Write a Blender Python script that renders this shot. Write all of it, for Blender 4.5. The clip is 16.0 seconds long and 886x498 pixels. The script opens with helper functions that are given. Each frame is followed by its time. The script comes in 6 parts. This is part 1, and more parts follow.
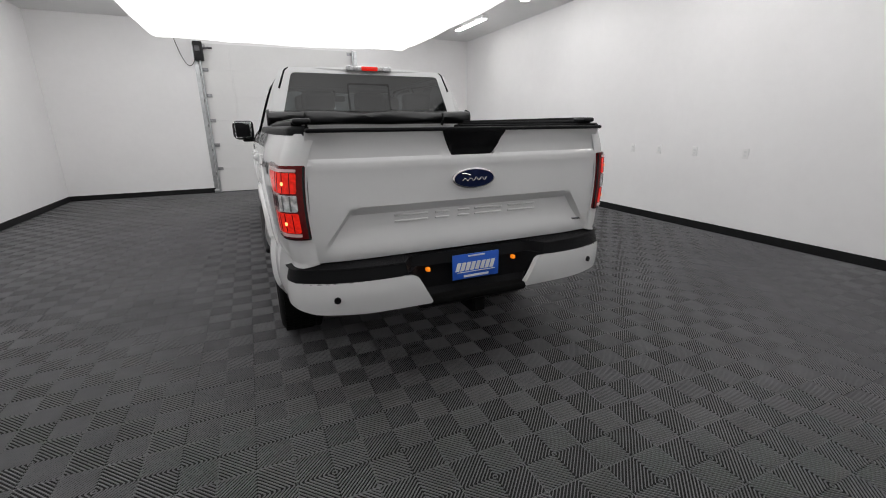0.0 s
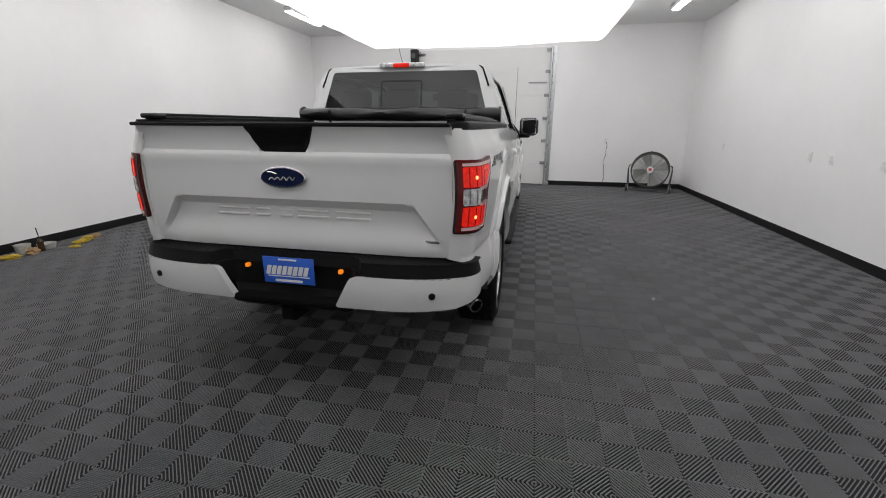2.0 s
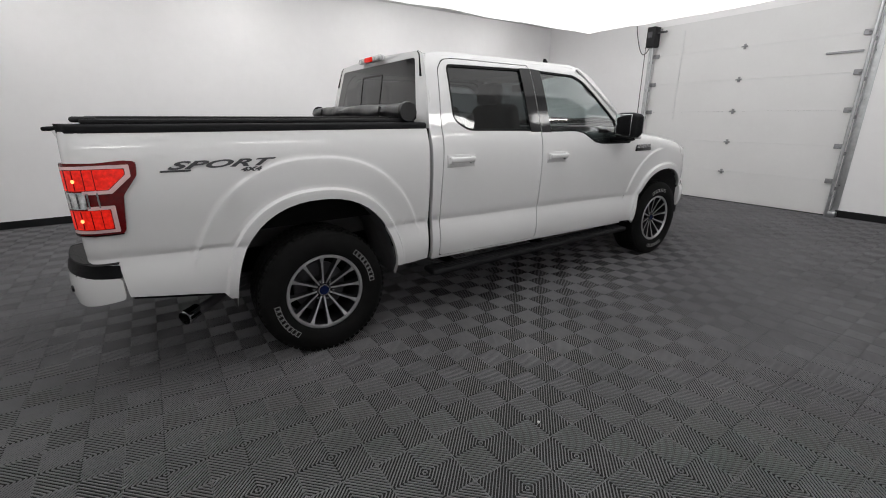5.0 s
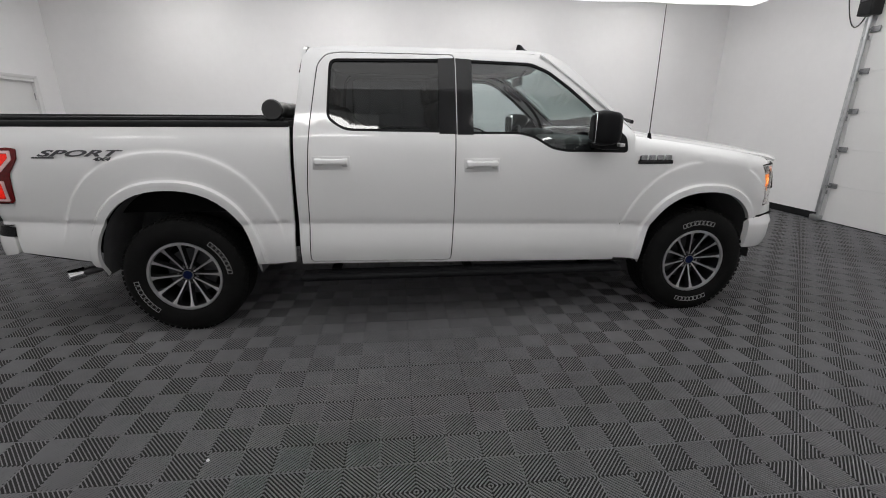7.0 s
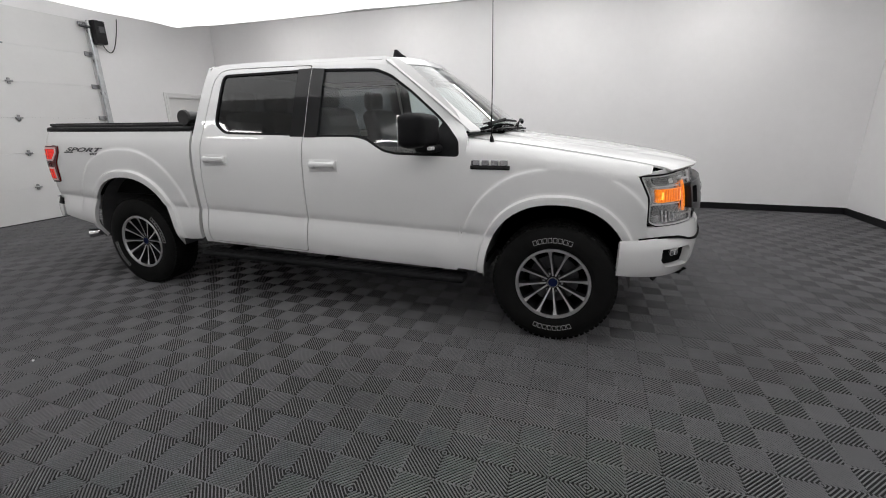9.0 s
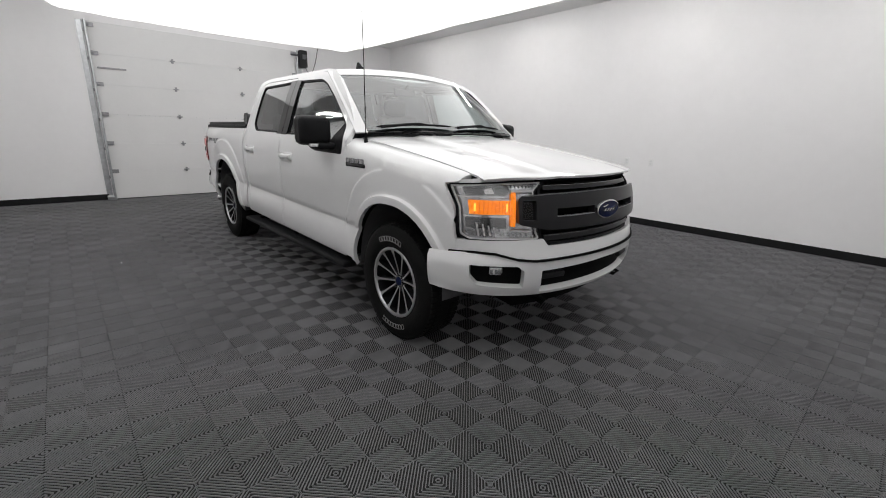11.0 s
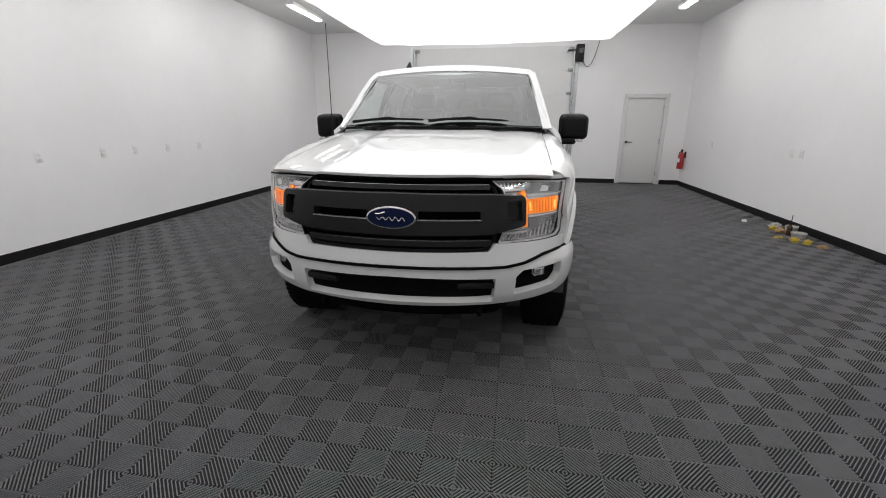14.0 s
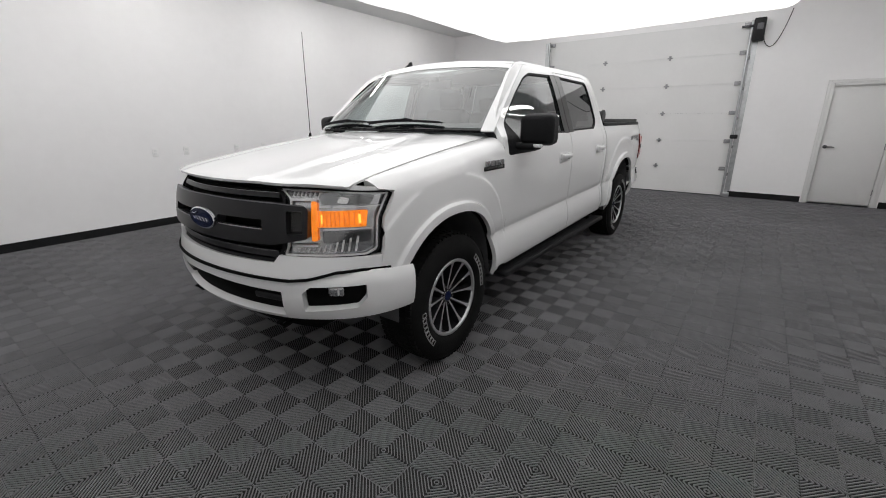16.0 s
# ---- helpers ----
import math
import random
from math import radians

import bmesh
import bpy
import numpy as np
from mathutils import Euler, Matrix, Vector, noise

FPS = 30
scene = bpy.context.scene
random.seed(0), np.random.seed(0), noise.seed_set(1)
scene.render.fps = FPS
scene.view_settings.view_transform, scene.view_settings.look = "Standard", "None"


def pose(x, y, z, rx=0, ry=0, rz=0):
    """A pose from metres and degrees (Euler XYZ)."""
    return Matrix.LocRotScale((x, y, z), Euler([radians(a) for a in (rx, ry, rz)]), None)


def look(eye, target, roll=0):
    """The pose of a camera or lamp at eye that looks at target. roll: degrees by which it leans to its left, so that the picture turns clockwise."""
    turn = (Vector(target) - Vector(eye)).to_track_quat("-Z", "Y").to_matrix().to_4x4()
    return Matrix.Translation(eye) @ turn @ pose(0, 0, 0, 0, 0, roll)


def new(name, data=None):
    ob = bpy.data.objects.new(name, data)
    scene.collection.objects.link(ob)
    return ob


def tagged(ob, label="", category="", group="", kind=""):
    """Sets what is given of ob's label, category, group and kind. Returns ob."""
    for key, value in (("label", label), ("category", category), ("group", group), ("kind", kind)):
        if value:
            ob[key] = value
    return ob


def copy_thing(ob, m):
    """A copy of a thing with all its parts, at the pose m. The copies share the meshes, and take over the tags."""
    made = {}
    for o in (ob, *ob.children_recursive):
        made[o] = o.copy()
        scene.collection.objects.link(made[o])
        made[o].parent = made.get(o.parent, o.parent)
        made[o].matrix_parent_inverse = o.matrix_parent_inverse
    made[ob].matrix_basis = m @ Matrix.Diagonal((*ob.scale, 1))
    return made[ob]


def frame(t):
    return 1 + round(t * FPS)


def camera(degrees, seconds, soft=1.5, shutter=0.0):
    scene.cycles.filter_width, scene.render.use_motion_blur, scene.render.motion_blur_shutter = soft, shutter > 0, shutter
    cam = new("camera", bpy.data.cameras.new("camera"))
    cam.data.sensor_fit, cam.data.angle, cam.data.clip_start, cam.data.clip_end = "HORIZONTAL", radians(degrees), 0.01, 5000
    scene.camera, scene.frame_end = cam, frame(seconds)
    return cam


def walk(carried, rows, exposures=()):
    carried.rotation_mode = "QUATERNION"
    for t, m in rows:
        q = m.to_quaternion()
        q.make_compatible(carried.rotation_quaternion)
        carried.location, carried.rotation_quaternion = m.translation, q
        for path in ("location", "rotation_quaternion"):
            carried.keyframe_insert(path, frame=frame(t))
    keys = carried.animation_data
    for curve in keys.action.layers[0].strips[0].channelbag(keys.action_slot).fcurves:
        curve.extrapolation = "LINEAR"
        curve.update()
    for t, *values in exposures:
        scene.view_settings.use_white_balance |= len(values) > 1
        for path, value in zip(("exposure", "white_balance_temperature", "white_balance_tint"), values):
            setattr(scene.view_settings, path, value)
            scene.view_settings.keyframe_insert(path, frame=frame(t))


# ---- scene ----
cam = camera(92.7, 16.0, soft=1.0)
PATH = [
    (0, (-1.036, -3.082, 1.416), (-0.261, -1.326, 0.853), -0.6),
    (0.5, (-0.513, -3.17, 1.409), (0.019, -1.325, 0.85), -0.2),
    (1, (0.07, -3.19, 1.398), (0.279, -1.279, 0.846), -0.3),
    (1.5, (0.584, -3.122, 1.398), (0.51, -1.203, 0.839), -0.3),
    (2, (1.174, -2.982, 1.4), (0.78, -1.105, 0.836), 0.3),
    (2.5, (1.678, -2.793, 1.403), (0.972, -1.011, 0.831), 0.1),
    (3, (2.206, -2.495, 1.412), (1.226, -0.848, 0.842), 0.5),
    (3.5, (2.574, -2.16, 1.42), (1.386, -0.657, 0.845), 0.5),
    (4, (2.933, -1.711, 1.425), (1.58, -0.357, 0.847), -0.2),
    (4.5, (3.18, -1.306, 1.443), (1.716, -0.08, 0.849), -0.1),
    (5, (3.41, -0.772, 1.444), (1.828, 0.3, 0.852), -0.0),
    (5.2, (3.457, -0.577, 1.454), (1.839, 0.432, 0.852), 0.3),
    (7.3, (3.832, 1.798, 1.431), (1.92, 1.852, 0.847), 0.0),
    (7.5, (3.832, 2.019, 1.434), (1.92, 1.979, 0.851), -0.1),
    (8, (3.828, 2.63, 1.424), (1.931, 2.356, 0.853), 0.5),
    (8.5, (3.762, 3.211, 1.433), (1.899, 2.768, 0.855), -0.4),
    (9, (3.66, 3.822, 1.426), (1.841, 3.217, 0.855), -0.5),
    (9.2, (3.601, 4.056, 1.434), (1.813, 3.37, 0.855), -0.4),
    (11.3, (2.251, 6.146, 1.387), (1.075, 4.623, 0.845), 0.9),
    (11.5, (2.054, 6.28, 1.407), (0.95, 4.707, 0.854), 0.3),
    (12, (1.501, 6.556, 1.406), (0.624, 4.844, 0.859), 0.4),
    (12.5, (0.99, 6.717, 1.413), (0.435, 4.88, 0.848), -0.1),
    (13, (0.432, 6.784, 1.41), (0.187, 4.884, 0.837), -0.0),
    (13.5, (-0.053, 6.769, 1.415), (-0.034, 4.853, 0.842), 0.5),
    (14, (-0.593, 6.662, 1.418), (-0.288, 4.771, 0.843), 0.2),
    (14.5, (-1.065, 6.506, 1.413), (-0.538, 4.663, 0.843), 0.3),
    (15, (-1.553, 6.269, 1.415), (-0.786, 4.511, 0.85), 0.6),
    (15.5, (-1.958, 6.021, 1.417), (-0.986, 4.366, 0.854), 0.4),
    (16, (-2.342, 5.66, 1.442), (-1.209, 4.117, 0.861), -0.3),
]
walk(cam, [(t, look(eye, target, roll)) for t, eye, target, roll in PATH])

# ---- world and light ----
world = bpy.data.worlds.new("world")
scene.world = world
world.use_nodes = True
world.node_tree.nodes["Background"].inputs[0].default_value = (0.8, 0.85, 0.9, 1)
world.node_tree.nodes["Background"].inputs[1].default_value = 0.02
scene.view_settings.exposure = 0.63
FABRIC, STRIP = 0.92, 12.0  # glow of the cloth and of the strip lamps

# ---- materials ----


def mat(name, color, rough=0.5, metal=0.0, var=0.06, scale=6.0, bump=0.0, bscale=40.0, coat=0.0, emit=None, estr=0.0,
        rvar=0.0, spec=0.5, trans=0.0, alpha=1.0, world_space=False):
    """Principled material with colour variation at two scales, roughness variation and a fine bump."""
    m = bpy.data.materials.new(name)
    m.use_nodes = True
    nt = m.node_tree
    p = nt.nodes["Principled BSDF"]
    p.inputs["Roughness"].default_value = rough
    p.inputs["Metallic"].default_value = metal
    p.inputs["Coat Weight"].default_value = coat
    p.inputs["Coat Roughness"].default_value = 0.03
    p.inputs["Specular IOR Level"].default_value = spec
    p.inputs["Transmission Weight"].default_value = trans
    p.inputs["Alpha"].default_value = alpha
    tc = nt.nodes.new("ShaderNodeTexCoord")
    n1 = nt.nodes.new("ShaderNodeTexNoise")
    n1.inputs["Scale"].default_value = scale
    n1.inputs["Detail"].default_value = 4
    n2 = nt.nodes.new("ShaderNodeTexNoise")
    n2.inputs["Scale"].default_value = scale * 11
    n2.inputs["Detail"].default_value = 2
    where = tc.outputs["Object"]
    if world_space:
        where = nt.nodes.new("ShaderNodeNewGeometry").outputs["Position"]
    nt.links.new(where, n1.inputs["Vector"])
    nt.links.new(where, n2.inputs["Vector"])
    add = nt.nodes.new("ShaderNodeMath")
    add.operation = "MULTIPLY_ADD"
    add.inputs[1].default_value = 0.35
    nt.links.new(n2.outputs["Fac"], add.inputs[0])
    nt.links.new(n1.outputs["Fac"], add.inputs[2])
    ramp = nt.nodes.new("ShaderNodeMapRange")
    ramp.inputs["From Min"].default_value = 0.35
    ramp.inputs["From Max"].default_value = 1.0
    ramp.inputs["To Min"].default_value = 1 - var
    ramp.inputs["To Max"].default_value = 1 + var
    nt.links.new(add.outputs[0], ramp.inputs["Value"])
    mul = nt.nodes.new("ShaderNodeVectorMath")
    mul.operation = "SCALE"
    mul.inputs[0].default_value = color
    nt.links.new(ramp.outputs[0], mul.inputs["Scale"])
    nt.links.new(mul.outputs[0], p.inputs["Base Color"])
    if rvar:
        r2 = nt.nodes.new("ShaderNodeMapRange")
        r2.inputs["From Min"].default_value = 0.4
        r2.inputs["From Max"].default_value = 1.0
        r2.inputs["To Min"].default_value = max(0.0, rough - rvar)
        r2.inputs["To Max"].default_value = rough + rvar
        nt.links.new(add.outputs[0], r2.inputs["Value"])
        nt.links.new(r2.outputs[0], p.inputs["Roughness"])
    if bump:
        n3 = nt.nodes.new("ShaderNodeTexNoise")
        n3.inputs["Scale"].default_value = bscale
        n3.inputs["Detail"].default_value = 3
        nt.links.new(where, n3.inputs["Vector"])
        b = nt.nodes.new("ShaderNodeBump")
        b.inputs["Strength"].default_value = bump
        b.inputs["Distance"].default_value = 0.01
        nt.links.new(n3.outputs["Fac"], b.inputs["Height"])
        nt.links.new(b.outputs[0], p.inputs["Normal"])
    if emit:
        p.inputs["Emission Color"].default_value = (*emit, 1)
        p.inputs["Emission Strength"].default_value = estr
    return m


def glass(name, tint, rough=0.0, base=0.07):
    """Thin tinted pane: see-through by its tint, mirror-like by Fresnel."""
    m = bpy.data.materials.new(name)
    m.use_nodes = True
    nt = m.node_tree
    nt.nodes.clear()
    out = nt.nodes.new("ShaderNodeOutputMaterial")
    tr = nt.nodes.new("ShaderNodeBsdfTransparent")
    tr.inputs[0].default_value = (*tint, 1)
    gl = nt.nodes.new("ShaderNodeBsdfGlossy")
    gl.inputs["Roughness"].default_value = rough
    gl.inputs["Color"].default_value = (1, 1, 1, 1)
    lw = nt.nodes.new("ShaderNodeLayerWeight")
    lw.inputs["Blend"].default_value = 0.5
    pw = nt.nodes.new("ShaderNodeMath")
    pw.operation = "POWER"
    pw.inputs[1].default_value = 4.0
    nt.links.new(lw.outputs["Facing"], pw.inputs[0])
    fr = nt.nodes.new("ShaderNodeMath")
    fr.operation = "MULTIPLY_ADD"
    fr.inputs[1].default_value = 0.9
    fr.inputs[2].default_value = base
    nt.links.new(pw.outputs[0], fr.inputs[0])
    mix = nt.nodes.new("ShaderNodeMixShader")
    nt.links.new(fr.outputs[0], mix.inputs[0])
    nt.links.new(tr.outputs[0], mix.inputs[1])
    nt.links.new(gl.outputs[0], mix.inputs[2])
    nt.links.new(mix.outputs[0], out.inputs[0])
    return m


def wall_paint(name, color, rough):
    """Painted drywall: roller stipple, broad patches and faint scuffs."""
    m = mat(name, color, rough, var=0.035, scale=0.9, bump=0.06, bscale=160.0, rvar=0.08)
    return m


M_WALL = wall_paint("wall_paint", (0.86, 0.85, 0.853), 0.5)
M_CEIL = wall_paint("ceiling_paint", (0.80, 0.80, 0.80), 0.8)
M_BASE = mat("black_rubber_base", (0.012, 0.012, 0.013), 0.5, var=0.3, scale=9, bump=0.1, bscale=60, spec=0.2)
M_DOORW = mat("white_steel_door", (0.72, 0.715, 0.71), 0.45, var=0.03, scale=2, bump=0.05, bscale=90)
M_GALV = mat("galvanised_steel", (0.5, 0.51, 0.52), 0.38, metal=0.9, var=0.25, scale=14, rvar=0.12)
M_BLACKP = mat("black_plastic", (0.014, 0.014, 0.015), 0.42, var=0.2, scale=20, bump=0.15, bscale=300, spec=0.2)
M_STEELD = mat("dark_steel", (0.09, 0.09, 0.095), 0.45, metal=0.7, var=0.2, scale=20)


def floor_rib():
    """Dark grey ribbed plastic: ridge wear, dust in patches."""
    m = mat("ribbed_plastic_tile", (0.19, 0.19, 0.198), 0.55, var=0.22, scale=1.3, bump=0.12, bscale=220, rvar=0.1, spec=0.12, world_space=True)
    nt = m.node_tree
    p = nt.nodes["Principled BSDF"]
    oi = nt.nodes.new("ShaderNodeObjectInfo")
    mr = nt.nodes.new("ShaderNodeMapRange")
    mr.inputs["To Min"].default_value = 0.985
    mr.inputs["To Max"].default_value = 1.015
    nt.links.new(oi.outputs["Random"], mr.inputs["Value"])
    s = nt.nodes.new("ShaderNodeVectorMath")
    s.operation = "SCALE"
    src = p.inputs["Base Color"].links[0].from_socket
    nt.links.new(src, s.inputs[0])
    nt.links.new(mr.outputs[0], s.inputs["Scale"])
    nt.links.new(s.outputs[0], p.inputs["Base Color"])
    return m


M_RIB = floor_rib()
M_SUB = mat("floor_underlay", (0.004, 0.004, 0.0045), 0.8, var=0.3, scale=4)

# ---- mesh helpers ----


def bm_box(bm, c, s, bev=0.0, seg=2, m=None):
    """A box with centre c and full sizes s, its edges rounded."""
    r = bmesh.ops.create_cube(bm, size=1.0)
    vs = r["verts"]
    for v in vs:
        v.co = Vector((v.co.x * s[0], v.co.y * s[1], v.co.z * s[2]))
    if bev:
        es = list({e for v in vs for e in v.link_edges})
        rb = bmesh.ops.bevel(bm, geom=es, offset=bev, segments=seg, affect="EDGES", profile=0.5)
        vs = list({v for v in rb["verts"]} | {v for v in vs if v.is_valid})
    if m is not None:
        for v in vs:
            v.co = m @ v.co
    for v in vs:
        v.co += Vector(c)
    return vs


def bm_cyl(bm, p0, p1, r0, r1=None, seg=20, caps=True):
    """A cylinder or cone from p0 to p1."""
    p0, p1 = Vector(p0), Vector(p1)
    d = p1 - p0
    q = d.to_track_quat("Z", "Y").to_matrix().to_4x4()
    m = Matrix.Translation((p0 + p1) / 2) @ q
    return bmesh.ops.create_cone(bm, cap_ends=caps, segments=seg, radius1=r0, radius2=r0 if r1 is None else r1,
                                 depth=d.length, matrix=m)["verts"]


def bm_tube(bm, pts, r, seg=8, caps=True):
    """A tube along a line of points."""
    pts = [Vector(p) for p in pts]
    rings = []
    up = Vector((0, 0, 1))
    for i, p in enumerate(pts):
        d = (pts[min(i + 1, len(pts) - 1)] - pts[max(i - 1, 0)]).normalized()
        a = d.cross(up)
        if a.length < 0.05:
            a = d.cross(Vector((1, 0, 0)))
        a.normalize()
        b = d.cross(a)
        rr = r[i] if isinstance(r, (list, tuple)) else r
        rings.append([bm.verts.new(p + rr * (a * math.cos(k * math.tau / seg) + b * math.sin(k * math.tau / seg))) for k in range(seg)])
    for r0, r1 in zip(rings, rings[1:]):
        for k in range(seg):
            bm.faces.new((r0[k], r0[(k + 1) % seg], r1[(k + 1) % seg], r1[k]))
    if caps:
        bm.faces.new(rings[0][::-1])
        bm.faces.new(rings[-1])


def finish(bm, smooth=0.0):
    bmesh.ops.recalc_face_normals(bm, faces=bm.faces)
    me = bpy.data.meshes.new("mesh")
    bm.to_mesh(me)
    bm.free()
    if smooth:
        shade(me, smooth)
    return me


def shade(me, angle=40.0):
    """Smooth shading with hard edges past an angle."""
    me.polygons.foreach_set("use_smooth", [True] * len(me.polygons))
    me.set_sharp_from_angle(angle=radians(angle))


def put(name, me, material, parent=None, label="", smooth=None):
    if isinstance(me, bmesh.types.BMesh):
        me = finish(me, 40.0 if smooth is None else smooth)
    me.materials.clear()
    me.materials.append(material)
    ob = new(name, me)
    me.name = name
    if parent is not None:
        ob.parent = parent
    if label:
        ob["label"] = label
    return ob


def part(name, bm, material, parent, label="", smooth=None):
    return put(name, bm, material, parent, label, smooth)


def box_part(name, c, s, material, parent, bev=0.003, label=""):
    bm = bmesh.new()
    bm_box(bm, c, s, bev)
    return put(name, bm, material, parent, label)


def structure(name, me, material, label, category):
    return tagged(put(name, me, material), label, category, kind="structure")


def text_mesh(body, size, depth, m, bold=0.0, shear=0.0, spacing=1.0):
    """Letters of the built-in font as a mesh, centred, in the plane of m."""
    cu = bpy.data.curves.new("letters", "FONT")
    cu.body, cu.size, cu.extrude, cu.align_x, cu.align_y = body, size, depth, "CENTER", "CENTER"
    cu.offset, cu.shear, cu.space_character = bold, shear, spacing
    ob = bpy.data.objects.new("letters", cu)
    scene.collection.objects.link(ob)
    bpy.context.view_layer.update()
    me = bpy.data.meshes.new_from_object(ob.evaluated_get(bpy.context.evaluated_depsgraph_get()))
    bpy.data.objects.remove(ob)
    bpy.data.curves.remove(cu)
    me.transform(m)
    return me


# ---- the room ----
XW, YF, YR, H = 4.5, 7.75, -4.25, 3.5  # half width, front wall, rear wall, ceiling
T = 0.15
GD_H = 3.1  # overhead door height
GD_F = (-1.75, 1.42)  # front overhead door, x from and to
GD_R = (-1.86, 1.86)  # rear overhead door
PD = (-4.02, -3.12, 2.01)  # walk door in the rear wall


def wall_along_x(name, y0, y1, openings, label):
    bm = bmesh.new()
    xs = [-XW - T] + [v for o in sorted(openings) for v in o[:2]] + [XW + T]
    for a, b in zip(xs[::2], xs[1::2]):
        bm_box(bm, ((a + b) / 2, (y0 + y1) / 2, H / 2), (b - a, y1 - y0, H))
    for a, b, h in openings:
        bm_box(bm, ((a + b) / 2, (y0 + y1) / 2, (h + H) / 2), (b - a, y1 - y0, H - h))
    return structure(name, bm, M_WALL, label, "wall")


wall_along_x("wall_front", YF, YF + T, [(GD_F[0], GD_F[1], GD_H)], "white painted drywall end wall round a wide overhead door")
wall_along_x("wall_rear", YR - T, YR, [(GD_R[0], GD_R[1], GD_H), PD], "white painted drywall end wall with overhead door and walk door")
for name, x in (("wall_left", -XW - T / 2), ("wall_right", XW + T / 2)):
    bm = bmesh.new()
    bm_box(bm, (x, (YF + YR) / 2, H / 2), (T, YF - YR - 0.004, H))
    structure(name, bm, M_WALL, "long plain white painted drywall side wall with faint scuffs", "wall")
bm = bmesh.new()
bm_box(bm, (0, (YF + YR) / 2, H + T / 2 + 0.002), (2 * XW + 2 * T, YF - YR + 2 * T, T))
structure("ceiling", bm, M_CEIL, "flat light grey painted ceiling above a hanging fabric diffuser", "ceiling")

# black rubber base along the walls
bb = 0.105


def base_run(a, b, along, at, side):
    bm = bmesh.new()
    if along == "x":
        bm_box(bm, ((a + b) / 2, at + side * 0.006, bb / 2), (b - a, 0.012, bb), 0.003, 1)
    else:
        bm_box(bm, (at + side * 0.006, (a + b) / 2, bb / 2), (0.012, b - a, bb), 0.003, 1)
    structure("baseboard", bm, M_BASE, "black rubber cove base along the foot of the wall", "baseboard")


base_run(YR, YF, "y", -XW, 1)
base_run(YR, YF, "y", XW, -1)
base_run(-XW + 0.013, GD_F[0] - 0.1, "x", YF, -1)
base_run(GD_F[1] + 0.1, XW - 0.013, "x", YF, -1)
base_run(-XW + 0.013, PD[0] - 0.06, "x", YR, 1)
base_run(PD[1] + 0.06, GD_R[0] - 0.1, "x", YR, 1)
base_run(GD_R[1] + 0.1, XW - 0.013, "x", YR, 1)

# ---- sheet-metal tools ----
from mathutils.geometry import delaunay_2d_cdt


def inside(px, py, poly):
    """Which of the points lie in the polygon."""
    poly = np.asarray(poly, float)
    x0, y0 = poly[:, 0], poly[:, 1]
    x1, y1 = np.roll(x0, -1), np.roll(y0, -1)
    res = np.zeros(len(px), bool)
    for a, b, c, d in zip(x0, y0, x1, y1):
        if b == d:
            continue
        hit = ((b > py) != (d > py)) & (px < (c - a) * (py - b) / (d - b) + a)
        res ^= hit
    return res


def near_edge(px, py, poly, dist):
    poly = np.asarray(poly, float)
    res = np.zeros(len(px), bool)
    for (a, b), (c, d) in zip(poly, np.roll(poly, -1, 0)):
        dx, dy = c - a, d - b
        L = dx * dx + dy * dy
        if L == 0:
            continue
        t = np.clip(((px - a) * dx + (py - b) * dy) / L, 0, 1)
        res |= (px - a - t * dx) ** 2 + (py - b - t * dy) ** 2 < dist * dist
    return res


def dense(poly, step):
    out = []
    n = len(poly)
    for i in range(n):
        a, b = poly[i], poly[(i + 1) % n]
        k = max(1, int(math.ceil(math.hypot(b[0] - a[0], b[1] - a[1]) / step)))
        out += [(a[0] + (b[0] - a[0]) * j / k, a[1] + (b[1] - a[1]) * j / k) for j in range(k)]
    return out


def rounded(poly, r, k=4):
    """The polygon with its corners rounded by about r."""
    out = []
    n = len(poly)
    for i in range(n):
        p, a, b = Vector(poly[i]), Vector(poly[i - 1]), Vector(poly[(i + 1) % n])
        da, db = a - p, b - p
        q = min(r, da.length * 0.45, db.length * 0.45)
        s, e = p + da.normalized() * q, p + db.normalized() * q
        for j in range(k + 1):
            t = j / k
            w = s * (1 - t) ** 2 + p * 2 * t * (1 - t) + e * t * t
            out.append((w.x, w.y))
    return out


def inset(poly, d):
    """The polygon shrunk by d (grown where d is negative)."""
    n = len(poly)
    area = sum(poly[i - 1][0] * poly[i][1] - poly[i][0] * poly[i - 1][1] for i in range(n))
    s = 1 if area > 0 else -1
    out = []
    for i in range(n):
        p, a, b = Vector(poly[i]), Vector(poly[i - 1]), Vector(poly[(i + 1) % n])
        u, v = (p - a).normalized(), (b - p).normalized()
        n1, n2 = Vector((-u.y, u.x)) * s, Vector((-v.y, v.x)) * s
        m = n1 + n2
        if m.length < 1e-6:
            m = n1
        m = m.normalized()
        k = d / max(0.4, m.dot(n1))
        out.append((p.x + m.x * k, p.y + m.y * k))
    return out


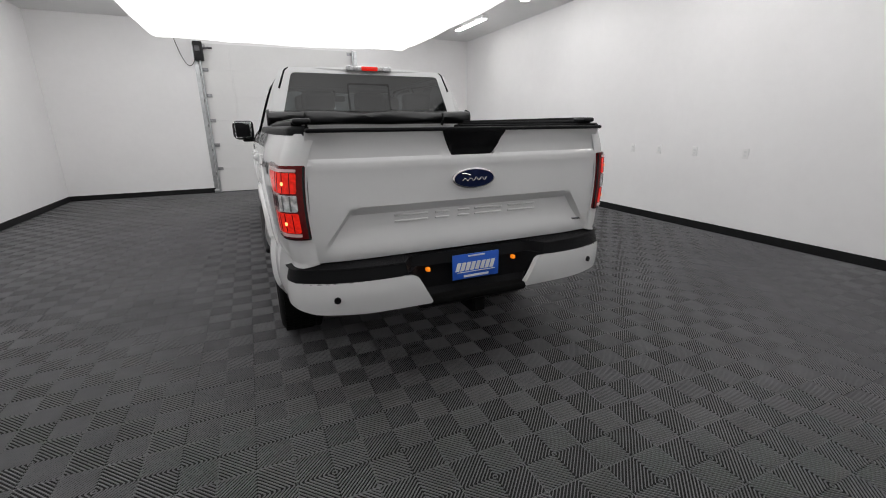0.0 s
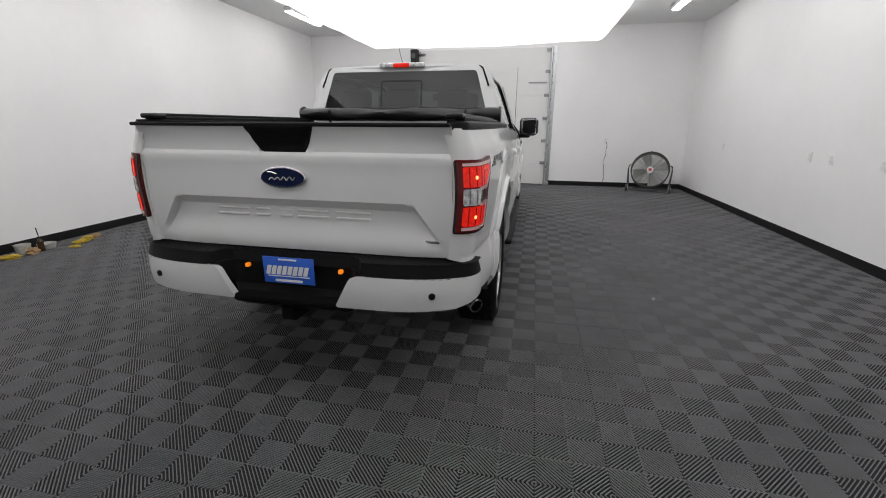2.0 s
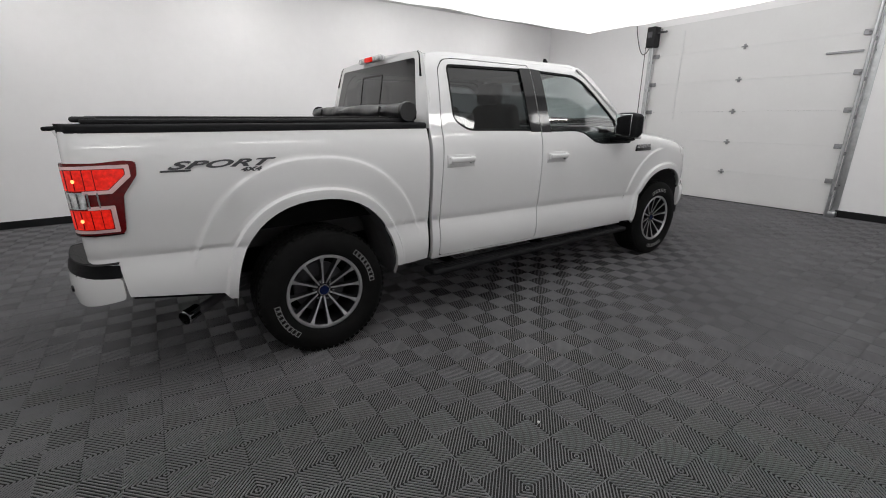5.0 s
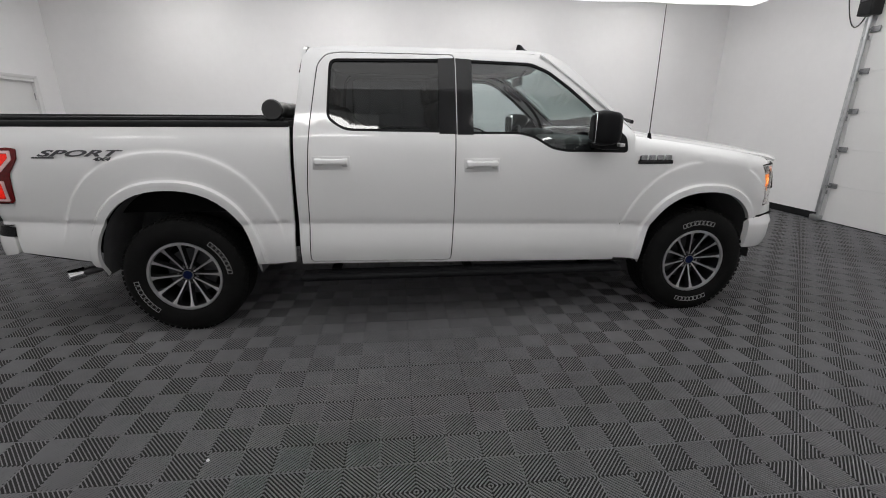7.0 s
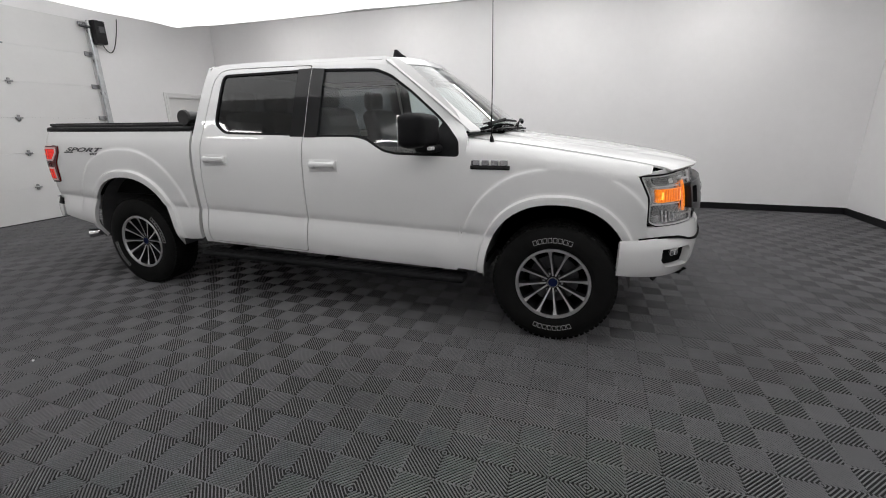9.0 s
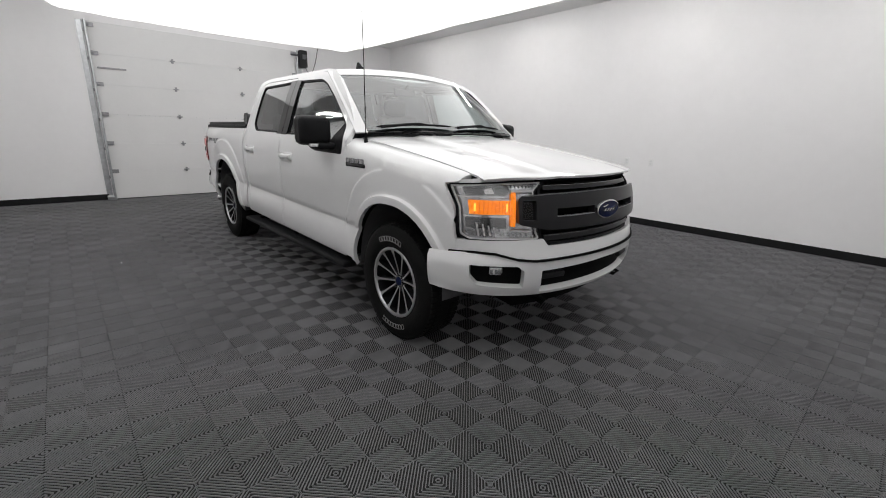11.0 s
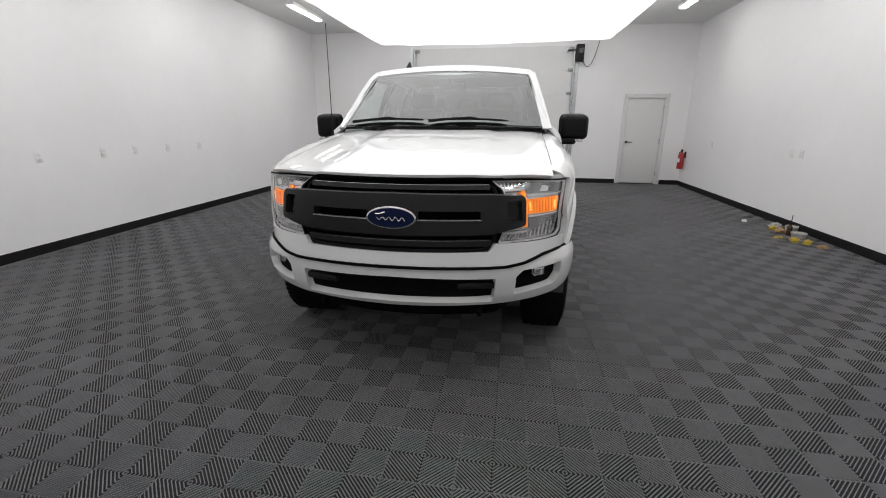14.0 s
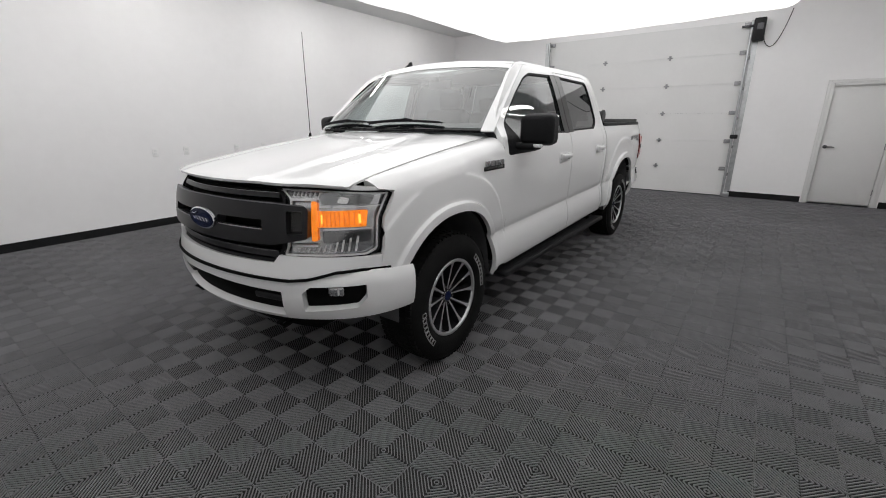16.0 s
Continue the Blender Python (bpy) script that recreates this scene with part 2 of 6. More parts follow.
def sheet_mesh(outline, fmap, holes=(), step=0.05, thick=0.02, flip=False, lift=0.0, lines=()):
    """A pressed panel: the outline in two parameters, mapped into space, with a turned-in rim of the given depth."""
    loops = [dense(outline, step)] + [dense(h, step) for h in holes]
    pts, edges = [], []
    for lp in loops:
        s = len(pts)
        pts += lp
        edges += [(s + i, s + (i + 1) % len(lp)) for i in range(len(lp))]
    o = np.array(outline)
    gx, gy = np.meshgrid(np.arange(o[:, 0].min() + step / 2, o[:, 0].max(), step), np.arange(o[:, 1].min() + step / 2, o[:, 1].max(), step))
    gx, gy = gx.ravel(), gy.ravel()
    ok = inside(gx, gy, outline)
    for lp in loops:
        ok &= ~near_edge(gx, gy, lp, step * 0.45)
    for h in holes:
        ok &= ~inside(gx, gy, h)
    for ln in lines:
        ok &= ~near_edge(gx, gy, ln, step * 0.3)
    pts += list(zip(gx[ok].tolist(), gy[ok].tolist()))
    for ln in lines:
        q = np.array(ln)
        k = inside(q[:, 0], q[:, 1], outline)
        for lp in loops:
            k &= ~near_edge(q[:, 0], q[:, 1], lp, 0.006)
        pts += [tuple(p) for p in q[k].tolist()]
    vs, es, fs, *_ = delaunay_2d_cdt([Vector(p) for p in pts], edges, [], 0, 1e-6)
    cx = np.array([(vs[a].x + vs[b].x + vs[c].x) / 3 for a, b, c in fs])
    cy = np.array([(vs[a].y + vs[b].y + vs[c].y) / 3 for a, b, c in fs])
    ok = inside(cx, cy, loops[0])
    for h in loops[1:]:
        ok &= ~inside(cx, cy, h)
    faces = [tuple(f) for f, k in zip(fs, ok) if k]
    h = 0.002
    co, nor = [], []
    for v in vs:
        p = fmap(v.x, v.y)
        n = (fmap(v.x + h, v.y) - fmap(v.x - h, v.y)).cross(fmap(v.x, v.y + h) - fmap(v.x, v.y - h))
        n = n.normalized() * (-1 if flip else 1)
        nor.append(n)
        co.append(p + n * lift)
    if flip:
        faces = [f[::-1] for f in faces]
    count = {}
    for f in faces:
        for a, b in zip(f, f[1:] + f[:1]):
            count[(a, b)] = 1
    rim = [(a, b) for a, b in count if (b, a) not in count]
    if thick:
        idx = {}
        for a, b in rim:
            for q in (a, b):
                if q not in idx:
                    idx[q] = len(co)
                    co.append(co[q] - nor[q] * thick)
        faces += [(b, a, idx[a], idx[b]) for a, b in rim]
    used = sorted({i for f in faces for i in f})
    re = {o: i for i, o in enumerate(used)}
    me = bpy.data.meshes.new("sheet")
    me.from_pydata([co[i] for i in used], [], [tuple(re[i] for i in f) for f in faces])
    me.update()
    shade(me, 32)
    return me


def mirrored(me):
    """A copy of a mesh mirrored in the truck's middle plane."""
    m2 = me.copy()
    m2.transform(Matrix.Diagonal((-1, 1, 1, 1)))
    m2.flip_normals()
    return m2


def curve_at(pts, closed=False):
    """A smooth function through points (a, b): b as a function of a."""
    a = np.array([p[0] for p in pts], float)
    b = np.array([p[1] for p in pts], float)
    d = np.gradient(b, a)

    def f(x):
        if x <= a[0]:
            return float(b[0] + d[0] * (x - a[0]))
        if x >= a[-1]:
            return float(b[-1] + d[-1] * (x - a[-1]))
        i = int(np.searchsorted(a, x)) - 1
        i = max(0, min(i, len(a) - 2))
        h = a[i + 1] - a[i]
        t = (x - a[i]) / h
        return float(b[i] * (1 + 2 * t) * (1 - t) ** 2 + d[i] * h * t * (1 - t) ** 2 + b[i + 1] * t * t * (3 - 2 * t) + d[i + 1] * h * t * t * (t - 1))
    return f


class Plan:
    """A symmetric plan curve given by points (x, y) from the middle outwards, walked by its arc length."""

    def __init__(self, pts):
        q = [Vector(p) for p in pts]
        full = [Vector((-p.x, p.y)) for p in q[:0:-1]] + q
        fine = []
        for i in range(len(full) - 1):
            p0, p1, p2, p3 = full[max(i - 1, 0)], full[i], full[i + 1], full[min(i + 2, len(full) - 1)]
            for j in range(12):
                t = j / 12
                fine.append(0.5 * (2 * p1 + (p2 - p0) * t + (2 * p0 - 5 * p1 + 4 * p2 - p3) * t * t + (3 * p1 - p0 - 3 * p2 + p3) * t ** 3))
        fine.append(full[-1])
        self.p = np.array([tuple(v) for v in fine])
        s = np.concatenate([[0], np.cumsum(np.hypot(*np.diff(self.p, axis=0).T))])
        mid = np.interp(0, self.p[:, 0], s)
        self.s = s - mid
        self.end = float(self.s[-1])

    def u(self, x):
        return float(np.interp(x, self.p[:, 0], self.s))

    def at(self, u):
        x, y = float(np.interp(u, self.s, self.p[:, 0])), float(np.interp(u, self.s, self.p[:, 1]))
        a, b = u - 0.02, u + 0.02
        tx = float(np.interp(b, self.s, self.p[:, 0]) - np.interp(a, self.s, self.p[:, 0]))
        ty = float(np.interp(b, self.s, self.p[:, 1]) - np.interp(a, self.s, self.p[:, 1]))
        L = math.hypot(tx, ty) or 1
        if abs(u) > self.end:
            x += tx / L * (abs(u) - self.end) * (1 if u > 0 else -1)
            y += ty / L * (abs(u) - self.end) * (1 if u > 0 else -1)
        return x, y, -ty / L, tx / L

    def uz(self, poly):
        return [(self.u(x), z) for x, z in poly]

    def map(self, depth=lambda u, z: 0.0):
        """(u, z) to space, moved outwards by depth; outwards is forward at the front, rearward at the rear."""
        sign = 1 if self.p[len(self.p) // 2][1] > 1 else -1

        def f(u, z):
            x, y, nx, ny = self.at(u)
            d = depth(u, z) * sign
            return Vector((x + nx * d, y + ny * d, z))
        return f


def smooth01(a, b, x):
    t = min(1.0, max(0.0, (x - a) / (b - a)))
    return t * t * (3 - 2 * t)


# ---- truck materials ----
M_PAINT = mat("white_car_paint", (0.69, 0.69, 0.692), 0.4, var=0.012, scale=3, coat=0.9, rvar=0.03, spec=0.2)
M_TRIM = mat("black_grained_plastic", (0.009, 0.009, 0.010), 0.48, var=0.2, scale=12, bump=0.2, bscale=500, spec=0.08)
M_GLOSSB = mat("gloss_black", (0.008, 0.008, 0.009), 0.08, var=0.1, scale=6, coat=0.1, spec=0.3)
M_GREYP = mat("dark_grey_grille_paint", (0.014, 0.014, 0.0155), 0.3, var=0.15, scale=10, spec=0.2)
M_CHROME = mat("chrome", (0.75, 0.75, 0.76), 0.07, metal=1.0, var=0.05, scale=8)
M_ALU = mat("machined_aluminium", (0.50, 0.50, 0.51), 0.3, metal=0.75, var=0.1, scale=30)
M_WHEELD = mat("dark_grey_wheel_paint", (0.016, 0.016, 0.018), 0.35, metal=0.3, var=0.15, scale=12)
M_RUBBER = mat("tyre_rubber", (0.007, 0.007, 0.007), 0.7, var=0.25, scale=16, bump=0.2, bscale=120, spec=0.1)
M_LETTER = mat("raised_white_outline", (0.30, 0.30, 0.30), 0.6, var=0.1, scale=30)
M_UNDER = mat("underbody_black_and_gap_shade", (0.004, 0.004, 0.004), 0.8, var=0.4, scale=8, spec=0.08)
M_LINER = mat("wheel_liner_grey", (0.075, 0.075, 0.078), 0.8, var=0.3, scale=10, bump=0.3, bscale=80)
M_VINYL = mat("black_vinyl", (0.012, 0.012, 0.013), 0.36, var=0.2, scale=9, bump=0.25, bscale=22, rvar=0.1)
M_GLASSF = glass("windshield_glass", (0.56, 0.64, 0.63), base=0.13)
M_GLASSS = glass("front_side_glass", (0.70, 0.76, 0.755))
M_GLASSR = glass("privacy_glass", (0.10, 0.11, 0.115), base=0.045)
M_LENS = glass("clear_lamp_lens", (0.93, 0.93, 0.93), base=0.035)
M_MIRROR = mat("mirror_glass", (0.85, 0.86, 0.86), 0.01, metal=1.0, var=0.01)
M_AMBER = mat("amber_lamp", (0.75, 0.24, 0.02), 0.2, var=0.7, scale=55, emit=(1.0, 0.24, 0.012), estr=0.42, spec=0.2)
M_AMBERD = mat("amber_rib", (0.60, 0.13, 0.008), 0.15, var=0.3, scale=60, emit=(1.0, 0.22, 0.01), estr=0.25)
M_AMBERHOT = mat("lit_amber_bulb", (0.9, 0.5, 0.1), 0.2, emit=(1.0, 0.42, 0.05), estr=1.0)
M_RED = mat("red_lamp_lens", (0.11, 0.003, 0.004), 0.14, var=0.3, scale=50, coat=0.2, spec=0.25)
M_REDLIT = mat("lit_red_lamp", (0.42, 0.012, 0.008), 0.15, var=0.7, scale=60, coat=0.1, spec=0.2, emit=(1.0, 0.022, 0.010), estr=0.27)
M_REDHOT = mat("lit_red_bulb", (0.9, 0.1, 0.05), 0.2, emit=(1.0, 0.30, 0.10), estr=1.8)
M_LAMPCLEAR = mat("frosted_lamp_lens", (0.50, 0.50, 0.51), 0.12, var=0.8, scale=45, coat=0.6)
M_LAMPGLOW = mat("white_lamp_border", (0.66, 0.66, 0.67), 0.25, var=0.15, scale=20)
M_LAMPGREY = mat("pale_pink_lamp_trim", (0.70, 0.47, 0.46), 0.25, var=0.15, scale=20, coat=1.0)
M_REFL = mat("headlamp_reflector", (0.60, 0.61, 0.62), 0.16, metal=0.95, var=0.35, scale=25)
# darker copy of the reflector metal; puts the chrome's shading into its colour
M_BOWL = mat("shaded_reflector_metal", (0.27, 0.275, 0.28), 0.12, metal=0.95, var=0.5, scale=18)
M_EDGE = mat("edge_highlight_grey", (0.09, 0.09, 0.095), 0.3, var=0.15, scale=20)
M_DIMCHROME = mat("dulled_chrome_edge", (0.30, 0.30, 0.31), 0.25, metal=0.9, var=0.1, scale=20)
M_BLUE = mat("badge_blue", (0.006, 0.011, 0.045), 0.14, var=0.1, scale=20, coat=0.0, spec=0.12)
M_PLATE = mat("blue_dealer_plate", (0.02, 0.12, 0.62), 0.35, var=0.08, scale=20)
M_WHITEINK = mat("white_ink", (0.8, 0.8, 0.8), 0.4, var=0.04, scale=20)
M_SEAT = mat("grey_seat_cloth", (0.045, 0.046, 0.05), 0.85, var=0.2, scale=14)
M_DASH = mat("dark_dashboard", (0.02, 0.021, 0.023), 0.6, var=0.15, scale=12)
M_DECAL = mat("dark_grey_decal", (0.05, 0.05, 0.055), 0.3, var=0.15, scale=40)
M_HEADL = mat("grey_headliner", (0.30, 0.31, 0.32), 0.9, var=0.06, scale=12)

# ---- the pickup truck ----
truck = new("pickup_truck")
tagged(truck, "white crew cab pickup truck with black trim and lit lamps", "pickup truck")
WB = 3.683  # wheelbase; the rear axle is at y = 0
HUBZ = 0.40

ARCH_R = (0.0, 0.41, 0.500, 0.585)  # centre y, z, half width, height
ARCH_F = (WB, 0.41, 0.462, 0.528)


def arch_rho(y, z, arch):
    cy, cz, a, b = arch
    dz = max(0.0, z - cz)
    return ((abs(y - cy) / a) ** 2.3 + (dz / b) ** 2.3) ** (1 / 2.3)


def arch_line(arch, z0, k=1.0, n=26):
    """The arch opening from its front foot over the top to its rear foot."""
    cy, cz, a, b = arch
    out = [(cy + a * k, z0)]
    for i in range(n + 1):
        th = math.pi * i / n
        c, s = math.cos(th), math.sin(th)
        r = 1 / ((abs(c)) ** 2.3 + (abs(s)) ** 2.3) ** (1 / 2.3)
        out.append((cy + a * k * r * c, cz + b * k * r * s))
    out.append((cy - a * k, z0))
    return out


def arch_lines(arch):
    """Lines that follow the flare and the swage above it."""
    out = [arch_line(arch, 0.44, k, 90)[1:-1] for k in (1.05, 1.078, 1.089, 1.100, 1.111, 1.122, 1.15, 1.25, 1.36, 1.388, 1.400, 1.412, 1.424, 1.45, 1.48)]
    return out


section = curve_at([(0.40, 0.925), (0.46, 0.962), (0.52, 0.980), (0.60, 0.984), (0.70, 0.968), (0.735, 0.959), (0.744, 0.9585), (0.758, 0.966), (0.79, 0.970), (0.87, 0.976),
                    (1.0, 0.984), (1.12, 0.985), (1.20, 0.981), (1.26, 0.973), (1.30, 0.963), (1.34, 0.947), (1.38, 0.930), (1.42, 0.916), (1.6, 0.855), (1.75, 0.797), (1.83, 0.757), (1.90, 0.70)])
taper_f = curve_at([(3.2, 0.0), (3.7, 0.004), (3.95, 0.018), (4.08, 0.038), (4.18, 0.066), (4.28, 0.108), (4.36, 0.16)])
taper_r = curve_at([(-1.2, 0.075), (-1.0, 0.045), (-0.75, 0.018), (-0.5, 0.004), (-0.2, 0.0)])


def crease(d):
    """The swage line along the lower body, falling towards the front."""
    return [(y, 0.744 - 0.0215 * (y - 1.5) + d) for y in np.arange(-1.2, 4.3, 0.03).tolist()]


CREASE = [crease(d) for d in (-0.045, -0.009, 0.0, 0.014, 0.046)]


def side_x(y, z):
    x = section(z + 0.0215 * (y - 1.5) * smooth01(1.2, 0.9, z))
    if y > 3.2:
        x -= taper_f(y)
    if y < -0.2:
        x -= taper_r(y)
    if z > 1.32 and y > 2.2:
        x -= 0.055 * smooth01(2.25, 3.0, y) * smooth01(1.32, 1.44, z)
    if z < 1.3:
        for arch, k in ((ARCH_R, 1.10), (ARCH_F, 1.10)):
            r = arch_rho(y, z, arch)
            x += 0.024 * (1 - smooth01(k - 0.016, k + 0.018, r))
            x += 0.011 * (1 - smooth01(k + 0.292, k + 0.325, r)) * smooth01(0.62, 0.80, z)
    return x


def side_map(y, z):
    return Vector((side_x(y, z), y, z))


def both(name, me, material, parent=None, label=""):
    a = put(name, me, material, parent or truck, label)
    b = put(name, mirrored(me), material, parent or truck, label)
    return a, b


# bed sides: the side wraps round the rear corner
CORNER_Y, CORNER_R = -1.012, 0.100


def bed_map(u, z):
    if u >= CORNER_Y:
        return side_map(u, z)
    x0 = side_x(CORNER_Y, z)
    th = (CORNER_Y - u) / CORNER_R
    if th <= math.pi / 2:
        return Vector((x0 - CORNER_R * (1 - math.cos(th)), CORNER_Y - CORNER_R * math.sin(th), z))
    return Vector((x0 - CORNER_R - (th - math.pi / 2) * CORNER_R, CORNER_Y - CORNER_R, z))


U_END = CORNER_Y - CORNER_R * math.pi / 2 - 0.012
BED_F = 0.775
bed_out = [(U_END, 1.385), (U_END, 0.79), (CORNER_Y - 0.01, 0.755), (-0.985, 0.745), (-0.970, 0.595), (-0.70, 0.555), (-0.56, 0.528), (-0.53, 0.49)]
bed_out += arch_line(ARCH_R, 0.485)[::-1]
bed_out += [(0.60, 0.475), (0.745, 0.49), (0.765, 1.0), (BED_F, 1.385)]
bed = both("bed_side", sheet_mesh(bed_out, bed_map, step=0.03, thick=0.03, lines=arch_lines(ARCH_R) + CREASE), M_PAINT)
# quarter below the bed side at the rear, the bumper end and the lower skirt
both("rear_skirt", sheet_mesh([(-0.97, 0.64), (-0.96, 0.572), (-0.55, 0.505), (-0.55, 0.56), (-0.70, 0.59), (-0.90, 0.64)], lambda y, z: side_map(y, z) - Vector((0.03, 0, 0)), step=0.05, thick=0.02), M_TRIM)

# fenders with a rounded shoulder that meets the hood
zc = curve_at([(3.0, 1.380), (3.27, 1.362), (3.5, 1.336), (4.0, 1.270), (4.25, 1.232), (4.40, 1.206), (4.53, 1.178), (4.60, 1.160)])
front = Plan([(0, 4.615), (0.28, 4.592), (0.54, 4.525), (0.72, 4.425), (0.83, 4.315), (0.885, 4.215), (0.915, 4.10), (0.935, 3.98)])
ridge = curve_at([(0.0, 0.004), (0.25, 0.003), (0.38, 0.002), (0.41, 0.000), (0.44, -0.008), (0.47, -0.010), (0.60, -0.008), (0.68, -0.010), (0.76, -0.016), (0.84, -0.032), (0.95, -0.07)])


def sweep(x):
    return 4.615 - float(np.interp(abs(x), front.p[len(front.p) // 2:, 0], front.p[len(front.p) // 2:, 1]))


def hood_edge(x):
    return 4.615 - sweep(x) - 0.040 + 0.022 * smooth01(0.62, 0.80, abs(x))


def hood_z(x, y):
    d = max(0.0, hood_edge(x) - y)
    curl = (0.004 + 0.004 * smooth01(0.44, 0.6, abs(x))) * max(0.0, 1 - d / 0.06) ** 2
    return zc(y + 0.8 * min(sweep(x), 0.3)) + ridge(abs(x)) * smooth01(4.75, 4.2, y) - curl


SH = 0.12


def fender_map(y, s):
    hs = hood_z(0.82, min(y, 4.3)) + 0.0
    if s <= hs - SH:
        return side_map(y, s)
    x0 = side_x(y, hs - SH)
    th = (s - hs + SH) / SH
    if th <= math.pi / 2:
        return Vector((x0 - SH * (1 - math.cos(th)), y, hs - SH + SH * math.sin(th)))
    return Vector((x0 - SH - (th - math.pi / 2) * SH, y, hs))


def fs(y, extra=0.0):
    """Girth parameter at which the fender meets the hood."""
    hs = hood_z(0.82, min(y, 4.3))
    x0 = side_x(y, hs - SH)
    return hs - SH + SH * math.pi / 2 + max(0.0, x0 - SH - 0.815) + extra


fen_out = [(3.03, 0.455), (3.085, 1.20), (3.09, 1.30), (3.06, fs(3.06))]
fen_out += [(y, fs(y)) for y in np.linspace(3.15, 4.12, 20).tolist()]
fen_out += [(4.17, fs(4.17)), (4.22, fs(4.22, -0.02)), (4.20, 1.135), (4.128, 1.118), (4.193, 0.99), (4.20, 0.94), (4.205, 0.83), (4.215, 0.79), (4.22, 0.735), (4.12, 0.715)]
a_pts = [p for p in arch_line(ARCH_F, 0.44) if not (p[0] > WB and p[1] < 0.715)]
fen_out += a_pts
both("front_fender", sheet_mesh(fen_out, fender_map, step=0.03, thick=0.03, lines=arch_lines(ARCH_F) + CREASE), M_PAINT)

# hood
hood_out = []
for x in np.linspace(-0.81, 0.81, 25).tolist():
    hood_out.append((x, 3.31 - 0.26 * (x / 0.81) ** 2))
for x in np.linspace(0.81, -0.81, 41).tolist():
    hood_out.append((x, hood_edge(x)))
part("hood", sheet_mesh(hood_out, lambda x, y: Vector((x, y, hood_z(x, y))), step=0.03, thick=0.014), M_PAINT, truck)

# cab sides, doors
rear_door = [(0.845, 0.485), (1.815, 0.47), (1.835, 0.75), (1.845, 1.335), (1.85, 1.845), (1.10, 1.85), (1.01, 1.835), (0.955, 1.77), (0.90, 1.40), (0.865, 1.0)]
front_door = [(1.827, 0.47), (3.03, 0.45), (3.078, 1.1), (3.085, 1.27), (3.05, 1.345), (2.93, 1.50), (2.76, 1.66), (2.60, 1.775), (2.48, 1.82), (2.36, 1.84), (1.862, 1.845), (1.857, 1.335), (1.847, 0.75)]
rear_win = rounded([(1.005, 1.43), (1.03, 1.808), (1.845, 1.818), (1.842, 1.345), (1.12, 1.357)], 0.05)
front_win = rounded([(1.862, 1.818), (2.38, 1.80), (2.50, 1.755), (2.66, 1.645), (2.87, 1.475), (3.035, 1.32), (3.045, 1.215), (2.60, 1.222), (2.50, 1.24), (2.37, 1.315), (2.27, 1.337), (1.862, 1.337)], 0.03)
cab_out = [(0.785, 0.47), (3.03, 0.436), (3.09, 1.2), (3.095, 1.34), (2.98, 1.50), (2.80, 1.67), (2.64, 1.80), (2.52, 1.862), (2.40, 1.885), (1.2, 1.895), (0.99, 1.888), (0.90, 1.87), (0.86, 1.80), (0.81, 1.45), (0.80, 1.38), (0.79, 0.9)]


def door_parts(outline, hole, name):
    ring = rounded(outline, 0.03, 3)
    d = both(name, sheet_mesh(inset(ring, 0.004), side_map, holes=[hole], step=0.045, thick=0.03, lines=CREASE), M_PAINT)
    return d


both("cab_side", sheet_mesh(cab_out, side_map, holes=[rounded(inset(rear_door, -0.003), 0.03, 3)[::-1], rounded(inset(front_door, 0.004), 0.03, 3)[::-1]], step=0.04, thick=0.035, lines=CREASE), M_PAINT)
rd = door_parts(rear_door, rear_win, "rear_door")
fd = door_parts(front_door, front_win, "front_door")


def side_in(d):
    return lambda y, z: side_map(y, z) - Vector((d, 0, 0))


# added dark rings that stand in for the shade in the door gaps
for outl in (rear_door, front_door):
    gap = rounded(outl, 0.03, 3)
    both("door_gap_shade", sheet_mesh(inset(gap, -0.012), side_in(0.007), holes=[inset(gap, 0.014)], step=0.05, thick=0.0), M_UNDER)


def handle(y, z):
    bm = bmesh.new()
    x = side_x(y, z)
    bm_box(bm, (x + 0.024, y, z + 0.004), (0.026, 0.215, 0.036), 0.011, 3)
    for s in (-1, 1):
        bm_box(bm, (x + 0.010, y + s * 0.087, z), (0.03, 0.042, 0.055), 0.012, 3)
    return finish(bm, 50)


def cup(y, z):
    bm = bmesh.new()
    bm_box(bm, (side_x(y, z) + 0.0005, y, z - 0.004), (0.006, 0.24, 0.085), 0.0025, 2)
    return finish(bm, 50)


for pair, y, z in ((rd, 1.03, 1.163), (fd, 2.02, 1.142)):
    for ob, hm, cm in ((pair[0], handle(y, z), cup(y, z)), (pair[1], mirrored(handle(y, z)), mirrored(cup(y, z)))):
        put("door_handle", hm, M_PAINT, ob, "white painted pull handle")
        put("handle_cup", cm, M_PAINT, ob)

for pair, win, gm, post in ((rd, rear_win, M_GLASSR, None), (fd, front_win, M_GLASSS, None)):
    grown = inset(win, -0.006)
    seal = sheet_mesh(grown, side_in(0.004), holes=[inset(win, 0.016)], step=0.05, thick=0.012)
    pane = sheet_mesh(inset(win, 0.004), side_in(0.014), step=0.06, thick=0.0)
    for ob, s, g in ((pair[0], seal, pane), (pair[1], mirrored(seal), mirrored(pane))):
        put("window_seal", s, M_TRIM, ob)
        q = put("window_pane", g, gm, ob)
        q.visible_shadow = False
# gloss black post covers between the door windows
post_r = sheet_mesh([(1.735, 1.340), (1.850, 1.340), (1.853, 1.822), (1.74, 1.819)], side_in(-0.003), step=0.05, thick=0.01)
post_f = sheet_mesh([(1.857, 1.335), (1.965, 1.335), (1.965, 1.815), (1.858, 1.822)], side_in(-0.003), step=0.05, thick=0.01)
